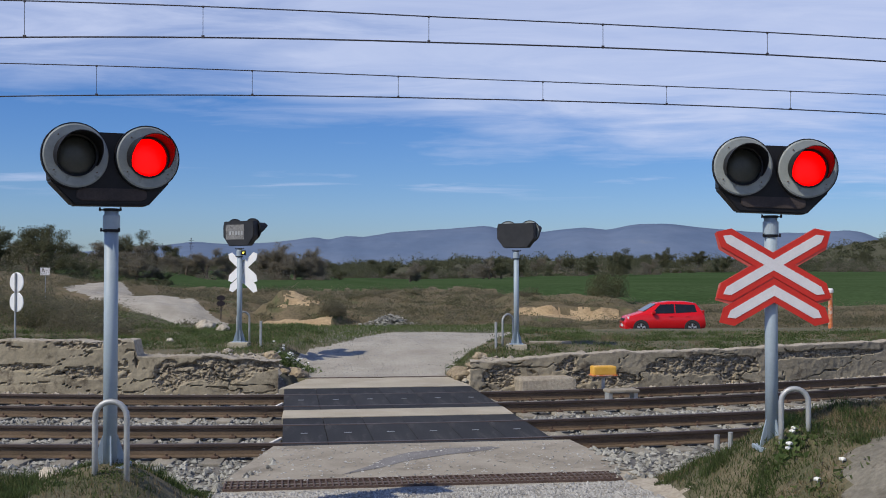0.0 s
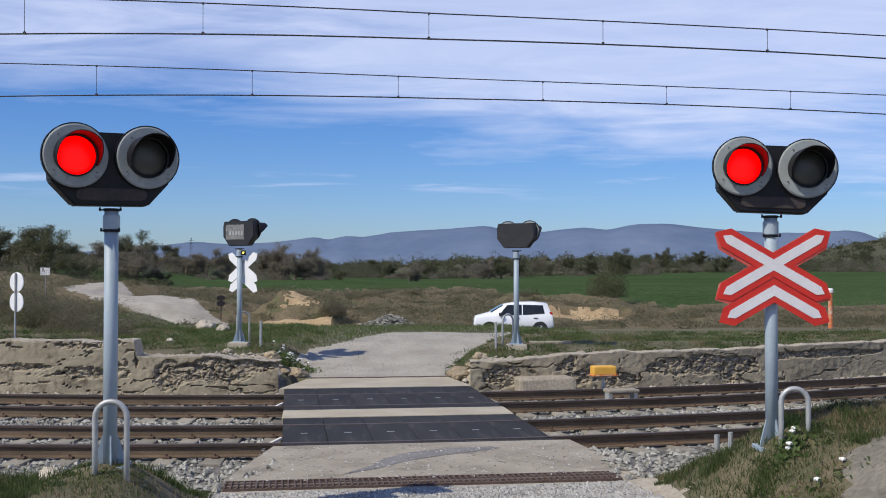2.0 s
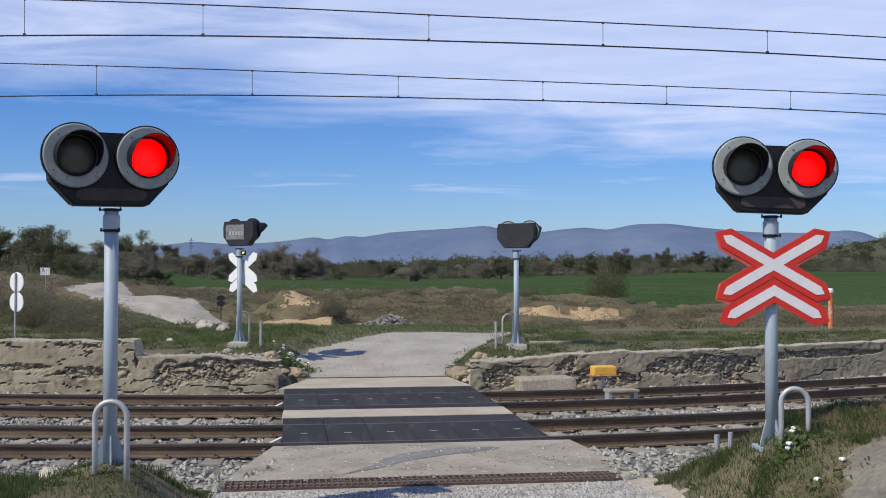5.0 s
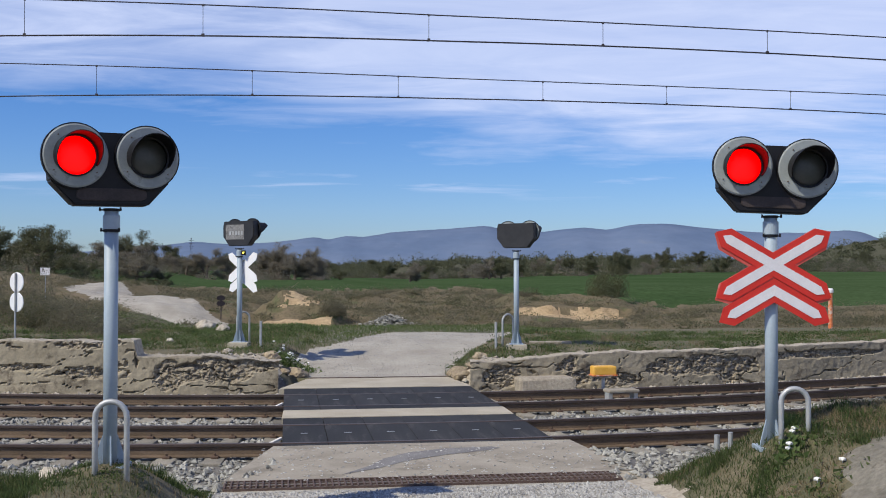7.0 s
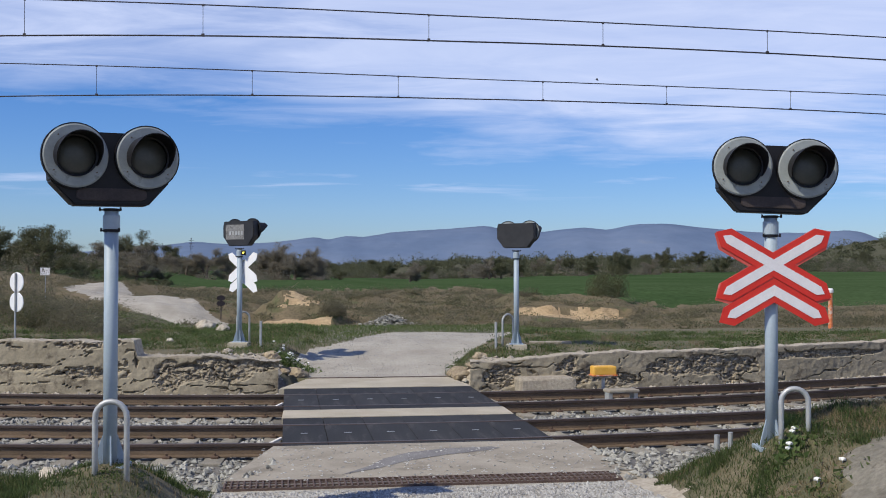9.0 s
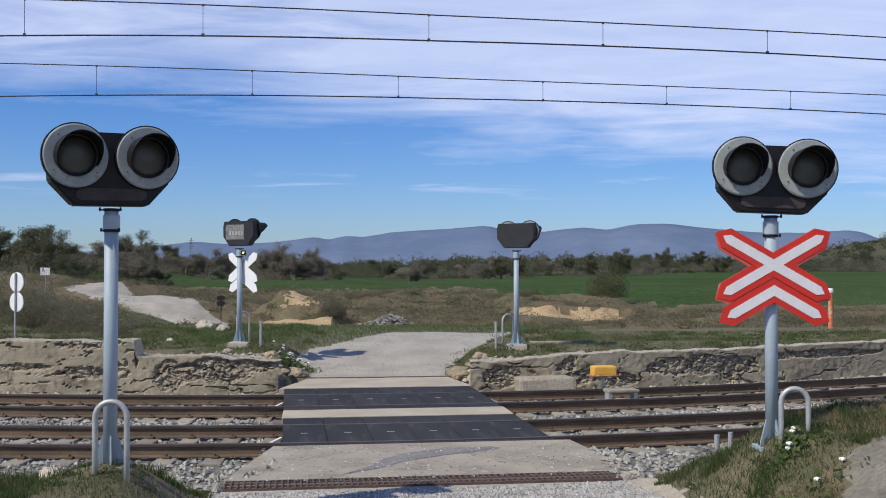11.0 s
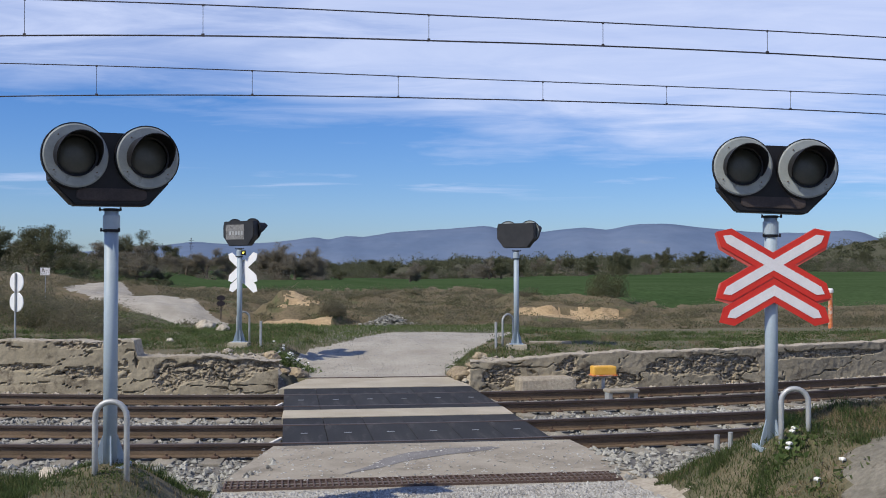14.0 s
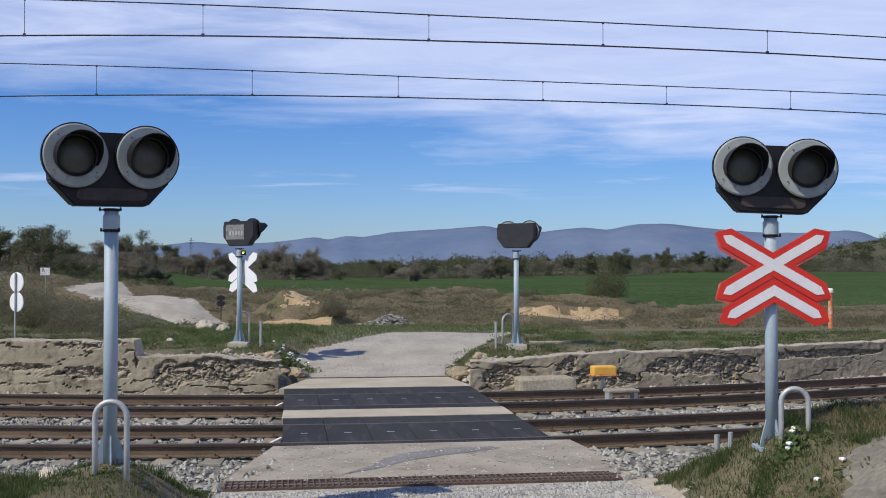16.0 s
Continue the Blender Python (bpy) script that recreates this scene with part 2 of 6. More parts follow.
    petal=surf("white_petals", (0.75, 0.75, 0.7), (0.8, 0.8, 0.76), 20, 0.7, 0, 60),
    # blue air haze over the mountains is painted into this base colour
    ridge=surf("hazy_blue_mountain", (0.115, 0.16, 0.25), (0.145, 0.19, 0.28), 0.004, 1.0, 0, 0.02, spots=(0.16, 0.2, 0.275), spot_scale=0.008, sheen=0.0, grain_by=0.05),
    hill=surf("wooded_hill", (0.075, 0.08, 0.055), (0.11, 0.105, 0.075), 0.03, 1.0, 0, 0.3, spots=(0.16, 0.14, 0.1), spot_scale=0.03, sheen=0.0),
    red_car=surf("red_car_paint", (0.62, 0.008, 0.012), (0.64, 0.01, 0.014), 2, 0.25, 0, 60, grain_by=0.05),
    white_car=surf("white_car_paint", (0.78, 0.79, 0.82), (0.8, 0.81, 0.84), 2, 0.25, 0, 60, grain_by=0.05),
    silver_car=surf("pale_silver_paint", (0.62, 0.65, 0.7), (0.64, 0.67, 0.72), 2, 0.3, 0, 60, grain_by=0.05),
    window=surf("dark_car_glass", (0.014, 0.016, 0.018), (0.02, 0.022, 0.025), 2, 0.08, 0, 60, grain_by=0.05),
    tyre=surf("tyre_rubber", (0.02, 0.02, 0.02), (0.03, 0.03, 0.03), 9, 0.85, 0.1, 60),
    rim=surf("alloy_rim", (0.45, 0.46, 0.48), (0.52, 0.53, 0.55), 9, 0.35, 0, 60, metal=0.5),
    trim=surf("black_car_trim", (0.02, 0.02, 0.022), (0.03, 0.03, 0.032), 9, 0.6, 0, 60),
    lamp_clear=surf("headlight_cover", (0.7, 0.72, 0.75), (0.8, 0.82, 0.85), 9, 0.1, 0, 60),
    lamp_red=surf("tail_light_cover", (0.4, 0.01, 0.01), (0.5, 0.02, 0.02), 9, 0.2, 0, 60),
    bird=surf("dark_feathers", (0.03, 0.03, 0.03), (0.05, 0.045, 0.04), 9, 0.8, 0, 60),
)


# ---- mesh helpers ----
def part(name, bm, material, parent=None, label="", smooth=False):
    me = bpy.data.meshes.new(name)
    bm.to_mesh(me)
    bm.free()
    for mt in (material if isinstance(material, (list, tuple)) else (material,)):
        me.materials.append(mt)
    if smooth:
        me.polygons.foreach_set("use_smooth", [True] * len(me.polygons))
    ob = new(name, me)
    if parent:
        ob.parent = parent
    if label:
        ob["label"] = label
    return ob


def share(ob, parent, m):
    """Another object on the same mesh."""
    o = new(ob.name.split(".")[0], ob.data)
    o.parent = parent
    o.matrix_basis = m
    return o


def empty(name, m, label, category, group="", kind=""):
    e = new(name)
    e.matrix_basis = m
    return tagged(e, label, category, group, kind)


def raw(name, verts, faces, material, smooth=False, slots=None):
    """A mesh object from number arrays."""
    me = bpy.data.meshes.new(name)
    me.from_pydata(verts, [], faces)
    for mt in (material if isinstance(material, (list, tuple)) else (material,)):
        me.materials.append(mt)
    if slots is not None:
        me.polygons.foreach_set("material_index", slots)
    if smooth:
        me.polygons.foreach_set("use_smooth", [True] * len(me.polygons))
    me.update()
    return new(name, me)


def box(bm, x0, x1, y0, y1, z0, z1, bevel=0.0, m=None):
    t = bmesh.ops.create_cube(bm, size=1, matrix=(m or Matrix()) @ Matrix.Translation(((x0 + x1) / 2, (y0 + y1) / 2, (z0 + z1) / 2)) @ Matrix.Diagonal((x1 - x0, y1 - y0, z1 - z0, 1)))
    if bevel:
        es = {e for v in t["verts"] for e in v.link_edges}
        bmesh.ops.bevel(bm, geom=list(es), offset=bevel, segments=2, affect="EDGES", profile=0.6)
    return bm


def tube(bm, pts, r, n=10, cap=True):
    """A round bar along points; r may be a list."""
    pts = [Vector(p) for p in pts]
    rs = r if isinstance(r, (list, tuple)) else [r] * len(pts)
    rings, side = [], None
    for i, p in enumerate(pts):
        d = (pts[min(i + 1, len(pts) - 1)] - pts[max(i - 1, 0)]).normalized()
        if side is None:
            side = d.orthogonal().normalized()
        side = (side - d * side.dot(d)).normalized()
        up = d.cross(side)
        rings.append([bm.verts.new(p + rs[i] * (math.cos(a) * side + math.sin(a) * up)) for a in (2 * math.pi * k / n for k in range(n))])
    for a, b in zip(rings, rings[1:]):
        for k in range(n):
            bm.faces.new((a[k], a[(k + 1) % n], b[(k + 1) % n], b[k]))
    if cap:
        bm.faces.new(rings[0][::-1])
        bm.faces.new(rings[-1])
    return bm


def prism(bm, poly, y0, y1, m=None):
    """An outline in x, z, made thick from y0 to y1."""
    m = m or Matrix()
    a = [bm.verts.new(m @ Vector((x, y0, z))) for x, z in poly]
    b = [bm.verts.new(m @ Vector((x, y1, z))) for x, z in poly]
    bm.faces.new(a)
    bm.faces.new(b[::-1])
    for k in range(len(poly)):
        j = (k + 1) % len(poly)
        bm.faces.new((a[j], a[k], b[k], b[j]))
    bmesh.ops.recalc_face_normals(bm, faces=bm.faces)
    return bm


def lathe(bm, prof, n=32, m=None, arc=None):
    """Spins a profile of (radius, y) about the y axis; arc: from and to, degrees."""
    m = m or Matrix()
    a0, a1 = arc or (0, 360)
    full = arc is None
    cols = []
    for k in range(n if full else n + 1):
        a = radians(a0 + (a1 - a0) * k / n)
        cols.append([bm.verts.new(m @ Vector((r * math.cos(a), y, r * math.sin(a)))) for r, y in prof])
    for k in range(n):
        p, q = cols[k], cols[(k + 1) % len(cols)]
        for i in range(len(prof) - 1):
            bm.faces.new((p[i], q[i], q[i + 1], p[i + 1]))
    bmesh.ops.remove_doubles(bm, verts=bm.verts, dist=1e-5)
    bmesh.ops.recalc_face_normals(bm, faces=bm.faces)
    return bm


def rocks(n, place, size, seed, squash=0.7):
    """Vertices and faces of many small broken stones. place(rng, n) gives their centres."""
    rng = np.random.default_rng(seed)
    c = place(rng, n)
    n = len(c)
    base = np.array([(1, 0, 0), (-1, 0, 0), (0, 1, 0), (0, -1, 0), (0, 0, 1), (0, 0, -1)], float)
    tri = np.array([(0, 2, 4), (2, 1, 4), (1, 3, 4), (3, 0, 4), (2, 0, 5), (1, 2, 5), (3, 1, 5), (0, 3, 5)])
    v = base[None] * rng.uniform(0.55, 1.3, (n, 6, 1)) + rng.normal(0, 0.22, (n, 6, 3))
    a = rng.uniform(0, 6.28, n)
    ca, sa = np.cos(a)[:, None], np.sin(a)[:, None]
    x, y = v[..., 0] * ca - v[..., 1] * sa, v[..., 0] * sa + v[..., 1] * ca
    v = np.stack([x, y, v[..., 2] * squash], -1) * (size * rng.uniform(0.6, 1.5, (n, 1, 1)))
    v += c[:, None]
    f = tri[None] + 6 * np.arange(n)[:, None, None]
    return v.reshape(-1, 3).tolist(), f.reshape(-1, 3).tolist()


def blades(c, height, width, lean, seed):
    """Grass blades, two triangles each, at the centres c."""
    rng = np.random.default_rng(seed)
    n = len(c)
    a = rng.uniform(0, 6.28, n)
    d = np.stack([np.cos(a), np.sin(a), np.zeros(n)], -1)
    b = rng.uniform(0, 6.28, n)
    ln = np.stack([np.cos(b), np.sin(b), np.zeros(n)], -1) * (rng.uniform(0, lean, n) * height)[:, None]
    h = (height * rng.uniform(0.5, 1.35, n))[:, None] * np.array([0, 0, 1.0])
    w = d * (width * rng.uniform(0.6, 1.3, n))[:, None] / 2
    v = np.stack([c - w, c + w, c + 0.55 * h + 0.3 * ln + 0.6 * w, c + 0.55 * h + 0.3 * ln - 0.6 * w, c + h + ln], 1)
    k = 5 * np.arange(n)[:, None]
    quads = (np.array([[0, 1, 2, 3]]) + k).tolist()
    tris = (np.array([[3, 2, 4]]) + k).tolist()
    return v.reshape(-1, 3).tolist(), quads + tris


def leaves(c, size, seed, flat=0.0):
    """Small three-cornered leaves or twig sprays, turned at random, at the centres c."""
    rng = np.random.default_rng(seed)
    n = len(c)
    p = rng.normal(0, 1, (n, 3, 3))
    p /= np.linalg.norm(p, axis=2, keepdims=True)
    p[..., 2] *= 1 - flat
    s = np.asarray(size) * rng.uniform(0.6, 1.5, n)
    v = c[:, None] + p * s[:, None, None]
    f = np.arange(3 * n).reshape(-1, 3)
    return v.reshape(-1, 3).tolist(), f.tolist()


def domes(c, r, per, leaf, seed, squash=0.8, lump=0.22):
    """Rounded crowns or bushes of small leaves: centres c on the ground, radii r, per leaves in each."""
    rng = np.random.default_rng(seed)
    n = len(c)
    d = rng.normal(0, 1, (n, per, 3))
    d /= np.linalg.norm(d, axis=2, keepdims=True)
    ph = rng.uniform(0, 6.28, (n, 1, 3))
    bumps = 1 + lump * np.sin(3.1 * d[..., 0] + ph[..., 0]) * np.sin(3.7 * d[..., 2] + ph[..., 1]) + 0.6 * lump * np.sin(7 * d[..., 0] + 5 * d[..., 1] + ph[..., 2])
    rad = bumps * (1 - 0.45 * rng.random((n, per)) ** 2) * np.asarray(r)[:, None]
    stretch = np.stack([rng.uniform(0.9, 1.35, n), rng.uniform(0.85, 1.15, n), squash * rng.uniform(0.75, 1.2, n)], -1)
    p = d * rad[..., None] * stretch[:, None]
    p[..., 2] = np.abs(p[..., 2] + 0.3 * (np.asarray(r) * squash)[:, None])
    p = (c[:, None] + p).reshape(-1, 3)
    return leaves(p, np.repeat(np.asarray(leaf) * np.ones(n), per), seed + 1)


# ---- the lie of the land ----
def bend(x):
    """How far the line's curve lies from its place at x = 0."""
    xs = np.clip(x, -9.5, 9.8)
    return 0.163 * xs + 0.0171 * xs ** 2 + (0.163 + 0.0342 * xs) * (np.asarray(x) - xs)


def sm(a, b, v):
    t = np.clip((np.asarray(v, float) - a) / (b - a), 0, 1)
    return t * t * (3 - 2 * t)


_rng = np.random.default_rng(5)
_waves = [(_rng.uniform(0, 6.28), _rng.uniform(0, 6.28), k) for k in (0.35, 0.6, 1.1, 1.9, 3.1, 5.3)]


def rough(x, y):
    """Gentle unevenness, about -1 to 1."""
    s = 0
    for a, p, k in _waves:
        s = s + np.sin(k * (x * math.cos(a) + y * math.sin(a)) + p) * np.cos(k * 0.8 * (y * math.cos(a) - x * math.sin(a)) + 2 * p) / (1 + k * 0.6)
    return s / 1.8


ROAD_SKEW = -0.16


def road_sides(v):
    """x of the crossing road's two edges at the distance v across the line."""
    mid = ROAD_SKEW * (v - 16.0) - 0.55
    half = 1.82
    lo, hi = mid - half - 0.6 * sm(12.8, 11.2, v), mid + half - 0.22 * sm(12.8, 11.2, v)
    lo = lo + 0.45 * sm(21, 23.5, v) + 0.95 * sm(24, 31, v)
    hi = hi + 2.9 * sm(22.8, 31.5, v)
    return lo, hi


def road_dip(x):
    """The main road falls gently towards -x."""
    return 0.016 * np.clip(np.asarray(x, float) - 8, -24, 0)


def land(x, y):
    x, y = np.asarray(x, float), np.asarray(y, float)
    v = y - bend(x)
    r = rough(x, y)
    lo, hi = road_sides(v)
    off = np.maximum(lo - x, x - hi)                       # distance outside the road
    out = sm(0.0, 0.85, off)
    out = np.where(x > 0, sm(0.1, 1.35, off), out)
    near = np.where(x > 0, 0.66 + 0.22 * sm(2.9, 4.3, x), 0.46 - 0.12 * sm(-3.1, -3.8, x)) + 0.05 * r
    near = near + 0.13 * np.exp(-((x - 3.12) ** 2 + (y - 10.05) ** 2) / 0.12) + 0.13 * np.exp(-((x + 2.9) ** 2 + (y - 9.3) ** 2) / 0.2)
    near = near * np.where(x > 0, sm(11.6, 10.0, v + 0.25 * r), sm(11.5, 10.1, v + 0.12 * r))
    zn = near * out + (-0.03 + 0.05 * np.clip(11.2 - v, 0, 8)) * (1 - out) * sm(12.0, 11.0, v)
    bed = -0.215 + 0.012 * r
    zn = zn + bed * sm(11.0, 12.4, v) * np.where(v < 13.2, out, 1)
    # far side: a low bank, a shelf of grass, then down to the main road
    shelf = 0.5 + 0.22 * sm(-6.0, -8.5, x) * sm(26, 22, y) + 0.05 * r + 0.06 * sm(6, 12, x)
    shelf = shelf - 0.16 * sm(26, 31, y) * sm(1.5, 4, x)
    shelf = np.where(x > 0, shelf - 0.1 * sm(26, 22, v), shelf)
    track = 0.44 * sm(22.9, 29.0, y)
    up = sm(21.75, 21.95, v)
    o2 = sm(-0.05, 0.7, off)
    zf = track * (1 - o2) + shelf * o2
    z = np.where(v < 18, zn, bed * (1 - up) * np.where(off < 0, sm(23, 22, v), 1) + zf * up)
    hill = 0.28 * sm(-11.0, -15.0, x) * sm(27, 40, y) + 0.10 * r * sm(-6, -12, x) * sm(26, 32, y)
    z = z + hill * (y < 60)
    drop = sm(34.5, 45.5, y)
    right = sm(-8.0, -13.0, x)
    z = z * (1 - drop * (1 - right)) + (-0.66) * drop * (1 - right)
    cut = sm(46.2, 47.6, y)
    z = z * (1 - cut) - 0.66 * cut
    # beyond the main road
    scrub = -0.6 + 1.5 * sm(54.5, 88, y) + 0.22 * r * sm(54.5, 60, y) + 1.1 * sm(-23, -33, x) * sm(55, 75, y)
    scrub = scrub + (1.3 + 0.55 * r) * np.exp(-(((x + 8.7 + 0.5 * r) / 1.8) ** 2 + ((y - 60.5) / 2.0) ** 2)) + 0.75 * np.exp(-(((x + 6.6) / 1.9) ** 2 + ((y - 59.8) / 1.6) ** 2)) + 0.5 * sm(62.9, 63.25, y + 0.35 * r) * sm(80, 68, y) * sm(3.4, 4.8, x) * sm(12.5, 10.5, x)
    scrub = scrub + (0.42 + 0.12 * r) * sm(56.0, 56.25, y + 0.2 * r) * sm(60, 58, y) * sm(-10.2, -9.2, x) * sm(-5.4, -5.9, x)
    climb = np.maximum(sm(74, 64, y), sm(-19, -23, x) * sm(86, 74, y))
    scrub = scrub + 1.0 * sm(-9, -16, x) * sm(54, 58, y) * climb
    z = np.where(y > 54.0, scrub, z)
    rise = np.clip(-0.0022 + 0.00016 * np.clip(x, -10, 200), -0.003, 0.0085)
    far = 0.9 + rise * (np.minimum(y, 420) - 88) + 1.1 * sm(-23, -33, x) * sm(420, 150, y) + 0.5 * sm(88, 116, y) * sm(-5, -14, x) * sm(300, 150, y)
    z = np.where(y > 88, far + 0.15 * r * sm(110, 88, y), z)
    z = z + road_dip(x) * sm(42, 47, y) * sm(60, 54, y)
    deck = (off < 0.03) & (v > 11.75) & (v < 22.75)
    z = np.where(deck, np.minimum(z, -0.22), z)
    return z


def path_gap(x, y):
    """Distance from the middle of the pale track that climbs the hill."""
    pts = [(-7.0, 52.6), (-11.0, 54.6), (-14.5, 58.0), (-17.6, 62.5), (-21.5, 69.0), (-27.0, 79.0)]
    best = np.full(np.shape(x), 1e9)
    for (ax, ay), (bx, by) in zip(pts, pts[1:]):
        t = np.clip(((x - ax) * (bx - ax) + (y - ay) * (by - ay)) / ((bx - ax) ** 2 + (by - ay) ** 2), 0, 1)
        best = np.minimum(best, np.hypot(x - ax - t * (bx - ax), y - ay - t * (by - ay)))
    return best


def zone(x, y):
    """Which surface: 0 grass, 1 gravel, 2 ballast bed, 3 scrub, 4 field, 5 sandy earth, 6 asphalt, 7 pale earth."""
    v = y - bend(x)
    r = rough(1.7 * x + 3, 1.7 * y) + 0.5 * rough(5 * x, 5 * y)
    lo, hi = road_sides(v)
    off = np.maximum(lo - x, x - hi) + 0.18 * r
    k = np.zeros(x.shape, int)
    k = np.where((v > 11.3) & (v < 22), 2, k)
    k = np.where((off < 0.1) & ((v < 11.4) | ((v > 23) & (y < 26.6 + 5.0 * sm(-3.3, -1.2, x) + 0.4 * r))), 1, k)
    k = np.where((v > 21.6) & (v < 22.7) & (off > 0.1), 7, k)
    k = np.where(((x - 3.8) / 0.62) ** 2 + ((y - 8.2) / 1.0) ** 2 + 0.35 * r < 1, 8, k)
    k = np.where((x > 0) & (v < 11.7) & (v > 9) & (off > 0.05) & (off < 0.35), 7, k)
    k = np.where((y > 47.4) & (y < 52.3), 6, k)
    k = np.where(y > 52.3, 3, k)
    k = np.where((y > 52.3) & (path_gap(x, y) < 1.4 + 0.9 * sm(-11, -15, x) + 0.2 * r) & (x > -24.5 + 0.3 * r), 1, k)
    q = rough(0.8 * x + 3, 0.8 * y) + 0.4 * rough(2.6 * x, 2.6 * y)
    q2 = rough(2.1 * x + 5, 2.1 * y) + 0.5 * rough(6 * x, 6 * y)
    k = np.where((((x + 7.8) / 1.25) ** 2 + ((y - 59.1) / 1.2) ** 2 + 0.75 * q2 < 0.8) | ((abs(y - 56.2) < 0.7 + 0.3 * q2) & (x > -9.6) & (x < -5.8)), 5, k)
    k = np.where((abs(y - 62.5) < 0.85 + 0.35 * q2) & (x > 4.4 + q) & (x < 10.4 + q), 5, k)
    k = np.where(y > 84 + 1.5 * r - 14 * sm(2.5, 9, x), 4, k)
    k = np.where((y > 300), 3, k)
    return k


def build_ground():
    xs = np.concatenate([-np.geomspace(30, 2600, 30)[::-1], np.arange(-29.7, -15.9, 0.25), np.arange(-15.8, 15.9, 0.12), np.geomspace(16, 2600, 34)])
    ys = np.concatenate([[-900, -300, -100, -40, -15, -6, 0, 3, 5, 6.5], np.arange(7.4, 33, 0.11), np.arange(33, 53, 0.3), np.arange(53, 69, 0.2), np.arange(69, 82, 0.4), np.arange(82, 100, 1.1), np.geomspace(101, 4600, 40)])
    X, Y = np.meshgrid(xs, ys)
    Z = land(X, Y)
    nx, ny = len(xs), len(ys)
    idx = np.arange(nx * ny).reshape(ny, nx)
    f = np.stack([idx[:-1, :-1], idx[:-1, 1:], idx[1:, 1:], idx[1:, :-1]], -1).reshape(-1, 4)
    cx, cy = (X[:-1, :-1] + X[1:, 1:]) / 2, (Y[:-1, :-1] + Y[1:, 1:]) / 2
    slots = zone(cx, cy).ravel()
    mats = [M["grass"], M["gravel"], M["bed"], M["scrub"], M["field"], M["sand"], M["asphalt"], M["dirt"], M["heap"]]
    g = raw("ground", np.stack([X, Y, Z], -1).reshape(-1, 3).tolist(), f.tolist(), mats, True, slots.tolist())
    tagged(g, "uneven ground with grass, gravel tracks, scrub and a green field", "ground", kind="structure")


build_ground()


def build_mountains():
    """A long ridge with air haze put into its colour, and a wooded rise before it."""
    rng = np.random.default_rng(11)
    tops = [(-2430, 57), (-1815, 66), (-1301, 70), (-1055, 88), (-901, 107), (-788, 96), (-624, 103), (-521, 115), (-470, 125), (-419, 111), (-357, 127), (-275, 123), (-193, 140), (-29, 150), (166, 164), (218, 148), (289, 140), (361, 142), (505, 158), (597, 148), (700, 170), (813, 172), (915, 160), (998, 152), (1141, 140), (1305, 138), (1408, 144), (1470, 148), (1531, 140), (1583, 115), (1880, 82), (2496, 62)]
    px = np.linspace(-2600, 2600, 260)
    hz = np.interp(px, [a for a, _ in tops], [b for _, b in tops])
    hz = np.convolve(np.pad(hz, 1, mode="edge"), np.ones(3) / 3, "valid") + 1.05 + rng.normal(0, 0.5, 260)
    rows = []
    for k, (y, s) in enumerate(((3300, -0.15), (3450, 0.3), (3600, 0.62), (3750, 0.86), (3900, 1.0), (4100, 0.4))):
        wob = np.convolve(rng.normal(0, 0.035, 268), np.ones(9) / 9, "valid") * (0 if k in (0, 4) else 1)
        rows.append(np.stack([px * y / 3900, np.full(260, y), 2 + hz * 1.0 * (s + wob)], -1))
    v = np.concatenate(rows)
    idx = np.arange(len(v)).reshape(6, 260)
    f = np.stack([idx[:-1, :-1], idx[:-1, 1:], idx[1:, 1:], idx[1:, :-1]], -1).reshape(-1, 4)
    # the ridge's haze comes only from its blue tones
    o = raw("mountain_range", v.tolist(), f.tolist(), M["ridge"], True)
    tagged(o, "distant mountain range behind the fields, blue haze put into its colour", "mountain", kind="structure")
    px = np.linspace(-900, 900, 160)
    hh = 7 + 24 * sm(240, 420, px) + 6 * sm(-160, -400, px) + 3 * np.sin(px / 70) + rng.normal(0, 0.7, 160)
    rows = [np.stack([px, np.full(160, y), 1.5 + hh * s], -1) for y, s in ((620, -0.2), (760, 0.5), (900, 0.9), (1000, 1.0), (1300, 0.3))]
    v = np.concatenate(rows)
    idx = np.arange(len(v)).reshape(5, 160)
    f = np.stack([idx[:-1, :-1], idx[:-1, 1:], idx[1:, 1:], idx[1:, :-1]], -1).reshape(-1, 4)
    o = raw("wooded_hill", v.tolist(), f.tolist(), M["hill"], True)
    tagged(o, "low wooded hills beyond the green field", "hill", kind="structure")


build_mountains()

# ---- the railway ----
RAILS = (14.34, 16.0, 18.2, 19.87)


def heading(x):
    return math.atan(0.163 + 0.0342 * min(max(x, -9.5), 9.8))


